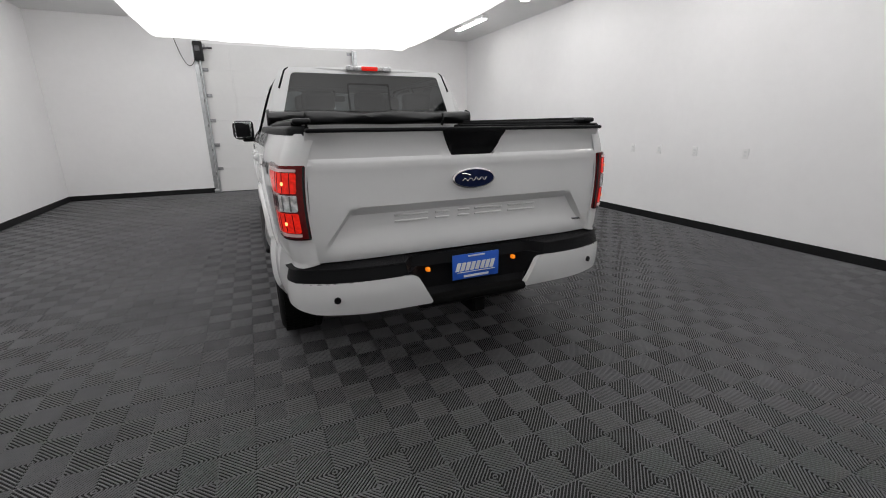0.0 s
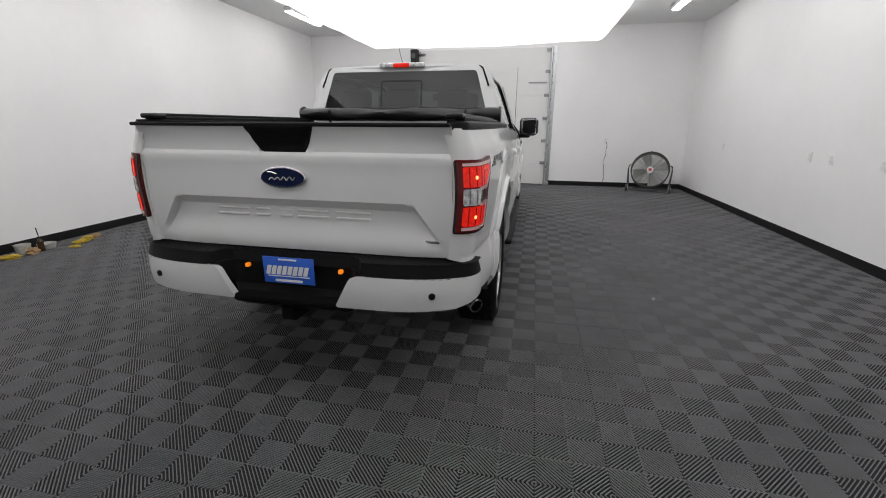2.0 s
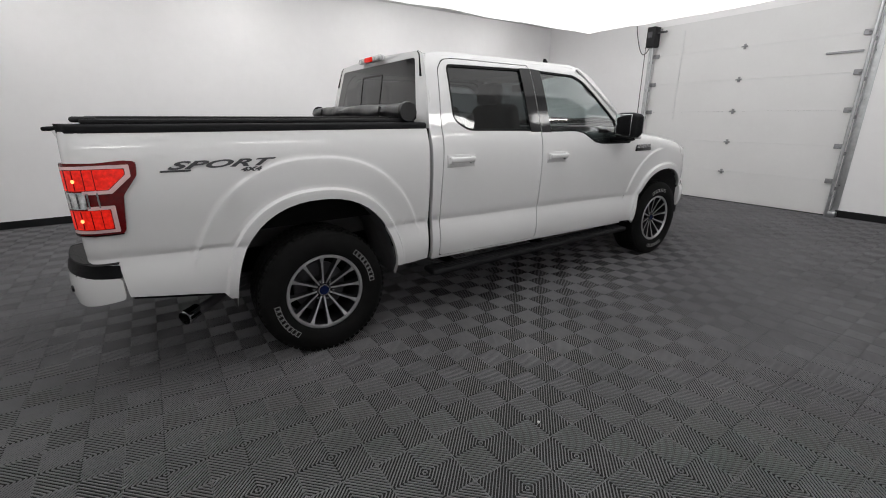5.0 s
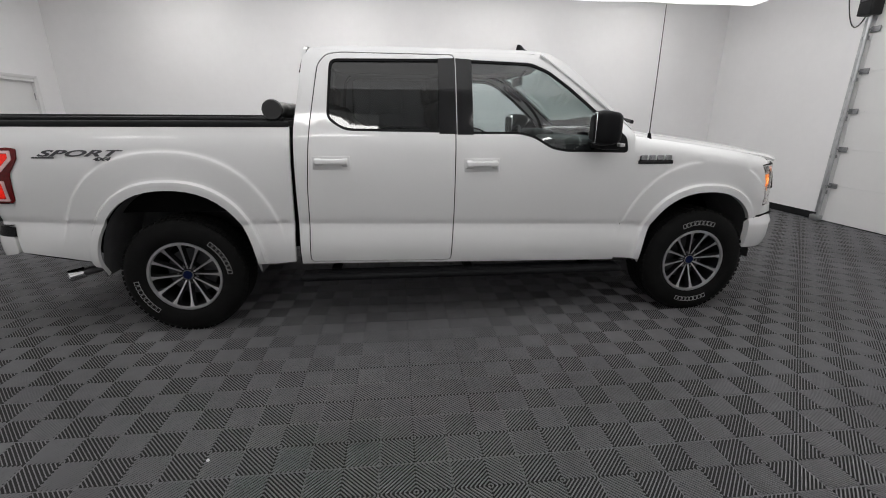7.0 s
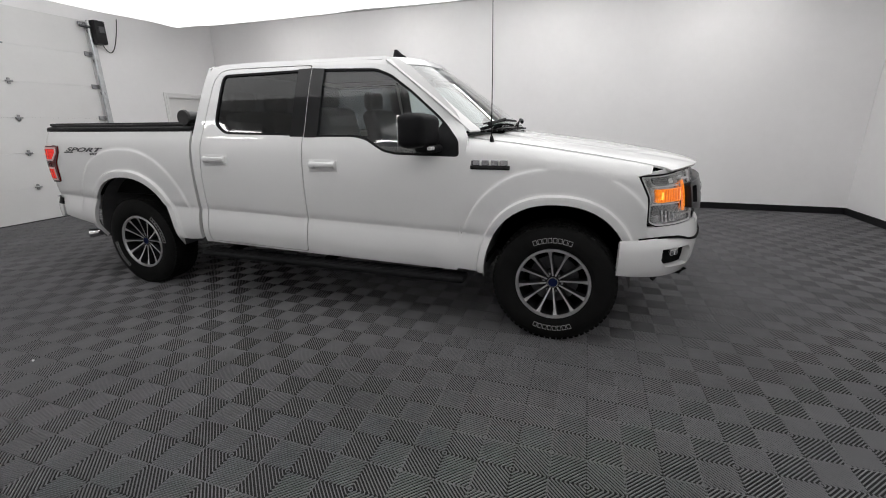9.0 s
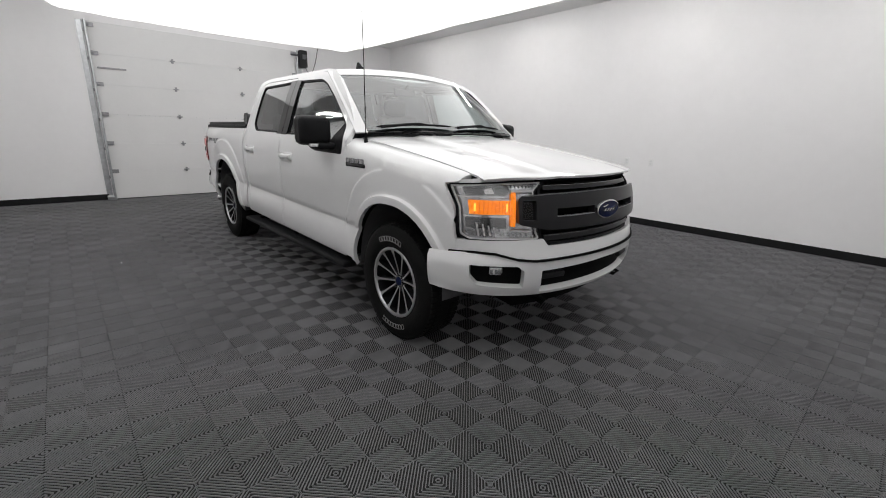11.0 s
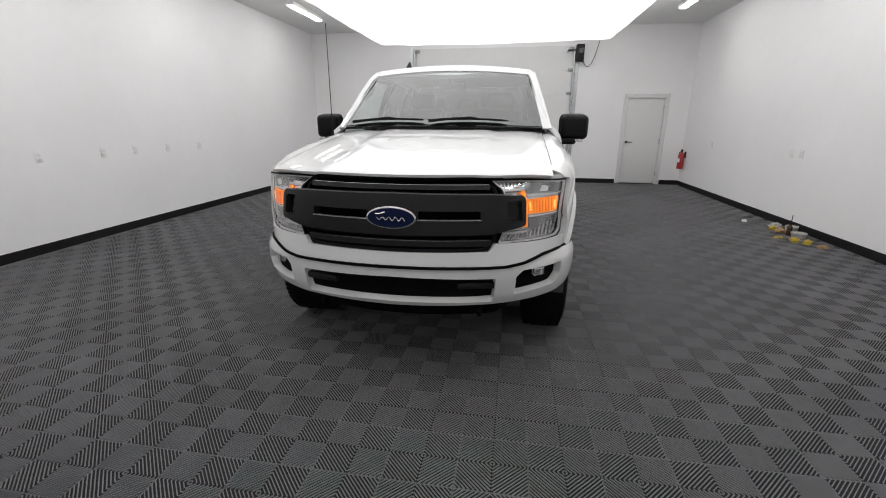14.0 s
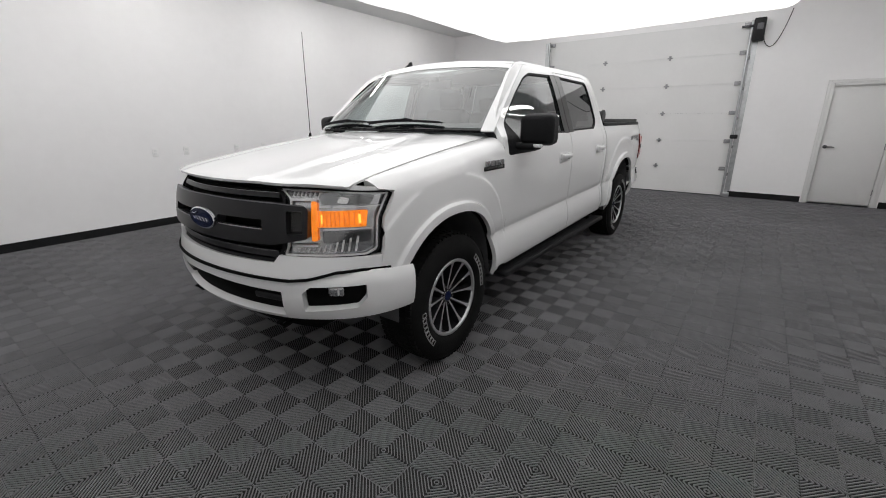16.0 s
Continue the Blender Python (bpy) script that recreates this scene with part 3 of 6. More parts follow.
for ob, m in ((rd[0], post_r), (rd[1], mirrored(post_r)), (fd[0], post_f), (fd[1], mirrored(post_f))):
    put("pillar_cover", m, M_GLOSSB, ob)
# black sail panel at the mirror
sail = sheet_mesh([(2.80, 1.225), (3.035, 1.222), (3.03, 1.318), (2.90, 1.44)], side_in(0.002), step=0.05, thick=0.01)
for ob, m in ((fd[0], sail), (fd[1], mirrored(sail))):
    put("mirror_sail", m, M_TRIM, ob)

# roof
edge_y = curve_at([(0.86, 0.0), (0.95, 0.022), (1.15, 0.036), (1.6, 0.044), (2.1, 0.036), (2.35, 0.018), (2.55, -0.02)])


def roof_map(x, y):
    s = abs(x) / 0.735
    return Vector((x, y, 1.888 + edge_y(y) * (1 - s ** 2.4) - 0.026 * s ** 6 - (0.035 * smooth01(2.3, 2.6, y) * (1 - s) ** 0.5 if y > 2.3 else 0)))


roof_out = [(0.70, 0.88), (0.732, 0.95), (0.732, 2.40), (0.70, 2.50)]
roof_out += [(x, 2.50 + 0.09 * (1 - (x / 0.70) ** 2)) for x in np.linspace(0.6, -0.6, 13).tolist()]
roof_out += [(-0.70, 2.50), (-0.732, 2.40), (-0.732, 0.95), (-0.70, 0.88)]
roof_out += [(x, 0.88 - 0.03 * (1 - (x / 0.70) ** 2)) for x in np.linspace(-0.6, 0.6, 7).tolist()]
part("roof", sheet_mesh(roof_out, roof_map, step=0.05, thick=0.03), M_PAINT, truck)

# windshield: from the roof's front edge down to the cowl
def ws_map(s, t):
    """s from -1 to 1 across, t from 0 (roof) to 1 (cowl)."""
    hw = 0.70 + (0.825 - 0.70) * t
    bow = 1 - s * s
    y = (2.505 + 0.085 * bow) + (0.615 + 0.08 * bow) * t
    z = 1.848 + 0.034 * bow - (0.458 + 0.02 * bow) * t - 0.03 * t * (1 - t) * -1
    return Vector((hw * s, y, z))


pane = part("windshield", sheet_mesh([(-0.985, 0.055), (0.985, 0.055), (0.985, 1.0), (-0.985, 1.0)], ws_map, step=0.07, thick=0.0), M_GLASSF, truck, "large raked clear windshield")
pane.visible_shadow = False
part("windshield_band", sheet_mesh([(-1.0, 0.05), (1.0, 0.05), (1.0, 1.02), (-1.0, 1.02)], ws_map, holes=[rounded([(-0.965, 0.085), (0.965, 0.085), (0.955, 0.93), (-0.955, 0.93)], 0.05)], step=0.06, thick=0.006, lift=-0.004), M_GLOSSB, pane)
pill = sheet_mesh([(0.98, -0.02), (1.10, -0.02), (1.10, 1.03), (0.98, 1.03)], lambda s, t: ws_map(min(s, 1.0), t) + Vector(((s - 1.0) * 0.55 if s > 1 else 0, (-(s - 1.0) * 0.45) if s > 1 else 0, -0.03 * max(0, s - 1.0))), step=0.05, thick=0.012, lift=0.004, flip=False)
both("windshield_pillar", pill, M_PAINT)
part("roof_front_edge", sheet_mesh([(-1.0, -0.06), (1.0, -0.06), (1.0, 0.06), (-1.0, 0.06)], ws_map, step=0.05, thick=0.02, lift=0.004), M_PAINT, truck)
# cowl grille under the windshield
bm = bmesh.new()
for i in range(25):
    x = -0.78 + 1.56 * i / 24
    bm_box(bm, (x, 3.235 - 0.20 * (x / 0.8) ** 2, 1.378 - 0.012 * (x / 0.8) ** 2), (0.072, 0.17, 0.012), 0.004, 1)
part("cowl_grille", bm, M_TRIM, truck)


def wiper(s0, s1):
    """Arm from its pivot at the cowl to the blade that lies low on the glass."""
    bm = bmesh.new()
    up_ = Vector((0, 0.016, 0.032))
    mid_ = (s0 * 0.45 + s1 * 0.55)
    blade = [ws_map(s0 + (s1 - s0) * k / 10, 0.985 - 0.025 * math.sin(math.pi * k / 10) - 0.012 * k / 10) + up_ * 0.55 for k in range(11)]
    bm_tube(bm, blade, [0.005] + [0.009] * 9 + [0.005], 6)
    bm_tube(bm, [ws_map(s0 * 0.97, 1.015) + up_, ws_map(s0 + (s1 - s0) * 0.25, 0.99) + up_ * 1.0, ws_map(mid_, 0.955) + up_ * 0.95], [0.014, 0.010, 0.007], 6)
    bm_box(bm, ws_map(mid_, 0.956) + up_ * 0.7, (0.07, 0.02, 0.02), 0.006, 1)
    return bm


part("wiper", wiper(0.90, 0.13), M_TRIM, truck)
part("wiper", wiper(0.08, -0.66), M_TRIM, truck)
# roof fin and whip antenna
bm = bmesh.new()
ring = []
for z, y0, y1, w in ((1.895, 2.345, 2.475, 0.034), (1.915, 2.355, 2.462, 0.028), (1.938, 2.362, 2.425, 0.018), (1.965, 2.368, 2.395, 0.008)):
    ring.append([bm.verts.new((0.426 + math.cos(a) * w, (y0 + y1) / 2 + math.sin(a) * (y1 - y0) / 2, z)) for a in [k * math.tau / 12 for k in range(12)]])
for r0, r1 in zip(ring, ring[1:]):
    for k in range(12):
        bm.faces.new((r0[k], r0[(k + 1) % 12], r1[(k + 1) % 12], r1[k]))
bm.faces.new(ring[-1])
part("roof_antenna", bm, M_TRIM, truck, "black shark fin antenna")
bm = bmesh.new()
bm_cyl(bm, (0.885, 3.24, 1.30), (0.885, 3.235, 1.345), 0.017, 0.009, 12)
bm_tube(bm, [(0.885, 3.235, 1.34), (0.885, 3.232, 1.75), (0.888, 3.225, 2.15)], [0.0035, 0.003, 0.0022], 6)
part("whip_antenna", bm, M_TRIM, truck, "thin black whip aerial")

# cab rear wall with the sliding rear window
def cab_rear(x, z):
    return Vector((x, 0.786 + 0.085 * max(0.0, z - 1.40) / 0.48 - 0.012 * (1 - (x / 0.85) ** 2) + 0.03 * smooth01(0.74, 0.92, abs(x)), z))


rw = rounded([(-0.775, 1.43), (0.775, 1.43), (0.652, 1.848), (-0.652, 1.848)], 0.03)
cr_out = [(-0.90, 0.60), (0.90, 0.60), (0.925, 1.38), (0.86, 1.60), (0.74, 1.865), (0.68, 1.888), (0.0, 1.912), (-0.68, 1.888), (-0.74, 1.865), (-0.86, 1.60), (-0.925, 1.38)]
part("cab_back", sheet_mesh(cr_out, cab_rear, holes=[rw[::-1]], step=0.06, thick=0.02, flip=False), M_PAINT, truck)
bk = part("rear_window", sheet_mesh(inset(rw, 0.002), lambda x, z: Vector((x, 0.786 + 0.085 * (z - 1.40) / 0.48 - 0.006 * (1 - (x / 0.85) ** 2), z)), step=0.08, thick=0.0), M_GLASSR, truck, "dark tinted sliding rear window")
bk.visible_shadow = False
part("slider_frame", sheet_mesh(rounded([(-0.20, 1.43), (0.18, 1.43), (0.18, 1.775), (-0.20, 1.775)], 0.025), lambda x, z: cab_rear(x, z) + Vector((0, 0.002, 0)), holes=[rounded([(-0.188, 1.442), (0.168, 1.442), (0.168, 1.763), (-0.188, 1.763)], 0.02)[::-1]], step=0.08, thick=0.006), M_GLOSSB, bk)
for s in (-1, 1):
    bm = bmesh.new()
    bm_tube(bm, [(s * 0.672, 0.874, 1.884), (s * 0.703, 0.868, 1.864), (s * 0.717, 0.862, 1.83), (s * 0.76, 0.838, 1.72)], 0.008, 8)
    part("roof_ditch", bm, M_TRIM, truck)
# high-mounted brake lamp
bm = bmesh.new()
bm_box(bm, (0, 0.835, 1.893), (0.40, 0.05, 0.042), 0.014, 3)
stop = part("stop_lamp", bm, M_LAMPCLEAR, truck, "high brake lamp, red between clear cargo lamps")
bm = bmesh.new()
bm_box(bm, (0, 0.828, 1.893), (0.15, 0.05, 0.036), 0.012, 2)
part("red_lens", bm, M_REDLIT, stop)

# tailgate
tg_y = curve_at([(0.76, -1.095), (0.80, -1.108), (0.90, -1.122), (1.05, -1.128), (1.20, -1.130), (1.262, -1.132), (1.275, -1.122), (1.32, -1.123), (1.355, -1.130), (1.385, -1.142), (1.40, -1.145)])


def tg_map(x, z):
    y = tg_y(z)
    # recessed lower field with slanted ends
    e = 0.625 + (1.045 - z) * 0.72
    m = smooth01(e + 0.012, e - 0.012, abs(x))
    d = smooth01(1.045, 1.005, z) * smooth01(0.80, 0.95, z)
    y += 0.036 * m * d
    y += 0.022 * smooth01(0.5, 0.83, abs(x)) ** 2
    return Vector((x, y, z))


tg_lines = [[(s * (0.625 + (1.045 - z) * 0.72 + d), z) for z in np.arange(0.80, 1.07, 0.014).tolist()] for s in (-1, 1) for d in (-0.014, 0.0, 0.014)]
tg_lines += [[(x, z) for x in np.arange(-0.625, 0.63, 0.025).tolist()] for z in (1.046, 1.025, 1.004)]
tg_lines += [[(x, z) for x in np.arange(-0.78, 0.79, 0.028).tolist()] for z in (1.262, 1.275)]
hcut = [(-0.176, 1.39), (-0.168, 1.37), (-0.12, 1.272), (0.12, 1.272), (0.168, 1.37), (0.176, 1.39)]
gate = part("tailgate", sheet_mesh([(-0.828, 0.785), (0.828, 0.785), (0.818, 1.39)] + [(x, z) for x, z in hcut[::-1]] + [(-0.818, 1.39)], tg_map, step=0.03, thick=0.04, lines=tg_lines), M_PAINT, truck, "white tailgate with recessed lower field")
part("tailgate_handle", sheet_mesh([(-0.172, 1.395), (-0.166, 1.37), (-0.117, 1.275), (0.117, 1.275), (0.166, 1.37), (0.172, 1.395)], lambda x, z: Vector((x, -1.135 + 0.035 * smooth01(1.36, 1.30, z) * smooth01(0.15, 0.10, abs(x)) - 0.025 * smooth01(1.35, 1.39, z), z)), step=0.02, thick=0.03), M_TRIM, gate, "black plastic tailgate handle")
bm = bmesh.new()
bm_box(bm, (0, -1.118, 1.398), (1.63, 0.075, 0.018), 0.007, 3)
part("tailgate_cap", bm, M_TRIM, gate)


def oval(name, c, w, h, facing, parent):
    """A plain oval emblem: chrome rim, dark blue field, a pale wavy bar."""
    out = []
    for rx, rz, d in ((w, h, 0.012), (w * 0.96, h * 0.92, 0.016)):
        out.append([(rx * math.cos(k * math.tau / 40), rz * math.sin(k * math.tau / 40), d) for k in range(40)])
    bm = bmesh.new()
    rings = [[bm.verts.new((c[0] + x, c[1] + facing * dd, c[2] + z)) for x, z, _ in out[0]] for dd in (0.0,)]
    rings.append([bm.verts.new((c[0] + x, c[1] + facing * 0.012, c[2] + z)) for x, z, _ in out[0]])
    rings.append([bm.verts.new((c[0] + x, c[1] + facing * 0.015, c[2] + z)) for x, z, _ in out[1]])
    for r0, r1 in zip(rings, rings[1:]):
        for k in range(40):
            bm.faces.new((r0[k], r0[(k + 1) % 40], r1[(k + 1) % 40], r1[k]))
    bm.faces.new(rings[-1])
    e = part(name, bm, M_CHROME, parent, "oval emblem, dark blue with chrome rim")
    bm = bmesh.new()
    vs = [bm.verts.new((c[0] + w * 0.93 * math.cos(k * math.tau / 40), c[1] + facing * 0.018, c[2] + h * 0.87 * math.sin(k * math.tau / 40))) for k in range(40)]
    bm.faces.new(vs)
    part("emblem_field", bm, M_BLUE, e)
    bm = bmesh.new()
    n = 24
    p = [(-0.56 + 1.12 * i / n) for i in range(n + 1)]
    bm_tube(bm, [(c[0] + w * q, c[1] + facing * 0.020, c[2] + h * (0.17 * math.sin(q * 24) * (1 if q * facing < 0.1 else 0.75) + 0.05 * q - 0.08)) for q in p], 0.0026, 6)
    bm_tube(bm, [(c[0] + w * q, c[1] + facing * 0.020, c[2] + h * 0.42 + h * 0.1 * math.sin(q * 9)) for q in [facing * 0.62, facing * 0.45, facing * 0.22]], 0.004, 6)
    part("emblem_mark", bm, M_CHROME, e)
    return e


oval("emblem", (0, -1.129, 1.153), 0.122, 0.052, -1, gate)
# raised shapes in the recessed field where the model mark is pressed in
for x0, x1 in ((-0.42, -0.24), (-0.20, -0.12), (-0.07, 0.0), (0.03, 0.20), (0.24, 0.42)):
    for z in (0.955, 0.985):
        bm = bmesh.new()
        bm_box(bm, ((x0 + x1) / 2, tg_map((x0 + x1) / 2, z).y - 0.001, z), (x1 - x0, 0.012, 0.011), 0.004, 2)
        part("pressed_mark", bm, M_PAINT, gate)
bm = bmesh.new()
bm_box(bm, (0.735, tg_map(0.735, 0.862).y - 0.002, 0.862), (0.115, 0.006, 0.013), 0.002, 1)
part("gate_badge", bm, M_DIMCHROME, gate)

# bed: rail caps, inner tub, rolled soft cover with its rails
for s in (-1, 1):
    bm = bmesh.new()
    rows = []
    for i in range(41):
        y = 0.772 - i * (0.772 + 1.112) / 40
        cut = max(0.0, -1.027 - y)
        xo = side_x(max(y, -1.027), 1.385) + 0.004 - (0.085 - math.sqrt(max(0.0, 0.085 ** 2 - min(cut, 0.084) ** 2)))
        rows.append([bm.verts.new((s * x, y, z)) for x, z in ((0.795, 1.382), (0.795, 1.414), (0.81, 1.42), (xo - 0.012, 1.416), (xo, 1.405), (xo, 1.378))])
    for r0, r1 in zip(rows, rows[1:]):
        for k in range(5):
            bm.faces.new((r0[k], r0[k + 1], r1[k + 1], r1[k]))
    bm.faces.new(rows[0])
    bm.faces.new(rows[-1])
    part("bed_rail_cap", bm, M_TRIM, truck, smooth=50)
bm = bmesh.new()
for s in (-1, 1):
    bm_box(bm, (s * 0.80, -0.15, 1.10), (0.03, 1.82, 0.56))
bm_box(bm, (0, -0.15, 0.84), (1.60, 1.84, 0.04))
bm_box(bm, (0, 0.745, 1.10), (1.70, 0.03, 0.56))
bm_box(bm, (0, -1.06, 1.08), (1.60, 0.03, 0.56))
part("bed_tub", bm, M_UNDER, truck)
cover = new("rolled_bed_cover")
tagged(cover, "black vinyl soft bed cover rolled up behind the cab", "bed cover")
bm = bmesh.new()
n, seg = 60, 20
rg = []
rr = random.Random(5)
for i in range(n + 1):
    x = -0.875 + 1.75 * i / n
    row = []
    for k in range(seg):
        a = k * math.tau / seg
        w = 0.058 + 0.006 * noise.noise((x * 7, math.cos(a) * 2, math.sin(a) * 2)) + 0.004 * math.sin(a * 3 + x * 9)
        row.append(bm.verts.new((x, 0.665 + w * math.cos(a) * 1.12, 1.485 + w * math.sin(a) * (0.92 + 0.1 * noise.noise((x * 3, 0, 0))))))
    rg.append(row)
for r0, r1 in zip(rg, rg[1:]):
    for k in range(seg):
        bm.faces.new((r0[k], r0[(k + 1) % seg], r1[(k + 1) % seg], r1[k]))
for r in (rg[0][::-1], rg[-1]):
    bm.faces.new(r)
part("roll", bm, M_VINYL, cover)
for s in (-1, 1):
    bm = bmesh.new()
    bm_box(bm, (s * 0.835, -0.145, 1.428), (0.05, 1.74, 0.026), 0.008, 2)
    bm_box(bm, (s * 0.822, -0.145, 1.446), (0.02, 1.70, 0.014), 0.004, 2)
    part("side_rail", bm, M_BLACKP, cover)
    bm = bmesh.new()
    bm_box(bm, (s * 0.815, -1.0, 1.438), (0.08, 0.10, 0.026), 0.012, 3)
    part("rail_end_clamp", bm, M_BLACKP, cover)
    bm = bmesh.new()
    bm_tube(bm, [(s * 0.60, 0.60, 1.52), (s * 0.60, 0.585, 1.46), (s * 0.60, 0.62, 1.42)], 0.012, 6)
    part("strap", bm, M_VINYL, cover)
    bm = bmesh.new()
    bm_cyl(bm, (s * 0.868, 0.665, 1.485), (s * 0.888, 0.665, 1.485), 0.066, 0.06, 24)
    part("roll_end", bm, M_VINYL, cover)

# rear lamps
tail = [(-0.985, 1.248), (-0.88, 1.257), (-0.835, 1.25), (-0.84, 1.19), (-0.905, 1.10), (-0.915, 1.02), (-0.925, 0.93), (-0.95, 0.915), (U_END + 0.010, 0.915), (U_END + 0.010, 1.252)]


def tail_lift(d):
    def f(u, z):
        p = bed_map(u, z)
        h = 0.003
        n = (bed_map(u + h, z) - bed_map(u - h, z)).cross(bed_map(u, z + h) - bed_map(u, z - h)).normalized()
        return p + n * d
    return f


def tail_piece(name, poly, d, m, parents, label="", r=0.008, step=0.03, thick=0.008):
    me = sheet_mesh(rounded(poly, r, 2), tail_lift(d), step=step, thick=thick)
    return [put(name, q, m, p, label) for q, p in zip((me, mirrored(me)), parents)]


UE = U_END
lamp = tail_piece("tail_lamp", tail, 0.012, M_RED, (truck, truck), "red and clear tail lamp, lit", 0.012, 0.03, 0.04)
tail_piece("lamp_trim", [(UE + 0.045, 1.236), (-0.863, 1.238), (-0.863, 1.185), (-0.945, 1.112), (-1.05, 1.112), (-1.05, 1.128), (-0.955, 1.128), (-0.882, 1.195), (-0.882, 1.222), (UE + 0.045, 1.224)], 0.016, M_LAMPGREY, lamp, r=0.003, step=0.02)
tail_piece("lamp_trim", [(-1.045, 1.058), (-0.945, 1.058), (-0.945, 0.932), (UE + 0.045, 0.932), (UE + 0.045, 0.946), (-0.963, 0.946), (-0.963, 1.042), (-1.045, 1.042)], 0.016, M_LAMPGREY, lamp, r=0.003, step=0.02)
tail_piece("lit_lens", [(UE + 0.045, 1.220), (-0.886, 1.220), (-0.886, 1.195), (-0.958, 1.13), (UE + 0.045, 1.13)], 0.015, M_REDLIT, lamp)
tail_piece("lit_lens", [(UE + 0.045, 1.04), (-0.967, 1.04), (-0.967, 0.95), (UE + 0.045, 0.95)], 0.015, M_REDLIT, lamp)
tail_piece("lamp_edge", [(UE + 0.012, 1.248), (UE + 0.021, 1.246), (UE + 0.021, 0.922), (-0.935, 0.922), (-0.935, 0.917), (UE + 0.012, 0.917)], 0.0135, M_GLOSSB, lamp, "dark smoked lamp edge", r=0.003, step=0.03)
tail_piece("reversing_lens", [(UE + 0.045, 1.122), (-1.045, 1.122), (-1.045, 1.048), (UE + 0.045, 1.048)], 0.016, M_LAMPCLEAR, lamp, "clear reversing lens")
for zb, ub in ((1.172, -1.075), (0.992, -1.075)):
    tail_piece("bulb", [(ub + 0.007 * math.cos(a), zb + 0.009 * math.sin(a)) for a in [k * math.tau / 8 for k in range(8)]], 0.0175, M_REDHOT, lamp, step=0.02)
for i in range(4):
    u = UE + 0.07 + i * 0.036
    tail_piece("lens_flute", [(u, 1.052), (u + 0.006, 1.052), (u + 0.006, 1.118), (u, 1.118)], 0.0175, M_BOWL, lamp, r=0.001, step=0.05, thick=0.003)
    for z0, z1 in ((1.132, 1.220), (0.952, 1.038)):
        tail_piece("lens_rib", [(u, z0), (u + 0.003, z0), (u + 0.003, z1), (u, z1)], 0.0165, M_RED, lamp, r=0.001, step=0.05, thick=0.003)

# rear bumper
rb = Plan([(0, -1.245), (0.35, -1.24), (0.62, -1.225), (0.80, -1.18), (0.90, -1.115), (0.942, -1.04), (0.950, -0.985)])
rb_d = curve_at([(0.48, -0.05), (0.53, -0.012), (0.58, 0.0), (0.64, 0.004), (0.70, 0.0), (0.72, -0.004), (0.77, -0.02), (0.80, -0.035)])
rb_map = rb.map(lambda u, z: rb_d(z))
bumper = new("rear_bumper")
bumper.parent = truck
UB = rb.end
white = [(rb.u(0.272), 0.545), (rb.u(0.62), 0.545), (rb.u(0.85), 0.555), (UB, 0.59), (UB, 0.70), (rb.u(0.85), 0.712), (rb.u(0.385), 0.712), (rb.u(0.355), 0.70)]
cm = sheet_mesh(rounded(white, 0.02), rb_map, step=0.035, thick=0.035)
for m in (cm, mirrored(cm)):
    put("bumper_corner", m, M_PAINT, bumper, "white painted bumper corner")
part("bumper_step", sheet_mesh([(-UB, 0.703), (-rb.u(0.36), 0.715), (rb.u(0.36), 0.715), (UB, 0.703), (UB, 0.762), (rb.u(0.9), 0.775), (-rb.u(0.9), 0.775), (-UB, 0.762)], rb.map(lambda u, z: rb_d(z) - 0.10 * smooth01(0.42, 0.35, abs(u))), step=0.04, thick=0.05), M_TRIM, bumper, "black grained step pad")
bm = bmesh.new()
n = 40
top = []
for i in range(n + 1):
    u = -UB + 2 * UB * i / n
    x, y, nx, ny = rb.at(u)
    top.append((bm.verts.new((x, y + (0.018 if abs(x) < 0.9 else 0) + 0.10 * smooth01(0.42, 0.35, abs(x)), 0.772)), bm.verts.new((x * 0.93, min(-0.98, y + 0.2), 0.780))))
for a, b in zip(top, top[1:]):
    bm.faces.new((a[0], b[0], b[1], a[1]))
part("step_top", bm, M_TRIM, bumper, smooth=60)
# black centre with the plate recess
part("plate_recess", sheet_mesh([(-0.42, 0.72), (-0.285, 0.525), (0.285, 0.525), (0.42, 0.72)], lambda x, z: Vector((x, -1.215 + 0.095 * smooth01(0.40, 0.30, abs(x)) * smooth01(0.53, 0.58, z) - 0.02 * smooth01(0.55, 0.5, z), z)), step=0.04, thick=0.08, flip=False), M_TRIM, bumper)
bm = bmesh.new()
bm_box(bm, (0, -1.06, 0.75), (0.82, 0.06, 0.12), 0.01)
bm_box(bm, (0, -1.20, 0.548), (0.58, 0.08, 0.04), 0.015)
part("bumper_beam", bm, M_UNDER, bumper)
bm = bmesh.new()
bm_box(bm, (0, -1.12, 0.475), (0.085, 0.18, 0.085), 0.012)
bm_box(bm, (0, -1.214, 0.475), (0.065, 0.01, 0.065), 0.003)
part("tow_receiver", bm, M_UNDER, bumper, "black tow receiver socket")
for s in (-1, 1):
    for x in (0.745,):
        bm = bmesh.new()
        p = rb_map(rb.u(x), 0.63)
        bm_cyl(bm, p + Vector((0, 0.01, 0)), p + Vector((0.004, -0.007, 0)), 0.0175, 0.016, 20)
        bm.transform(Matrix.Diagonal((s, 1, 1, 1)))
        part("parking_sensor", bm, M_GLOSSB, bumper)
    bm = bmesh.new()
    bm_box(bm, (s * 0.262, -1.128, 0.690), (0.022, 0.03, 0.022), 0.006)
    part("plate_lamp", bm, M_AMBER, bumper, "small lit plate lamp")
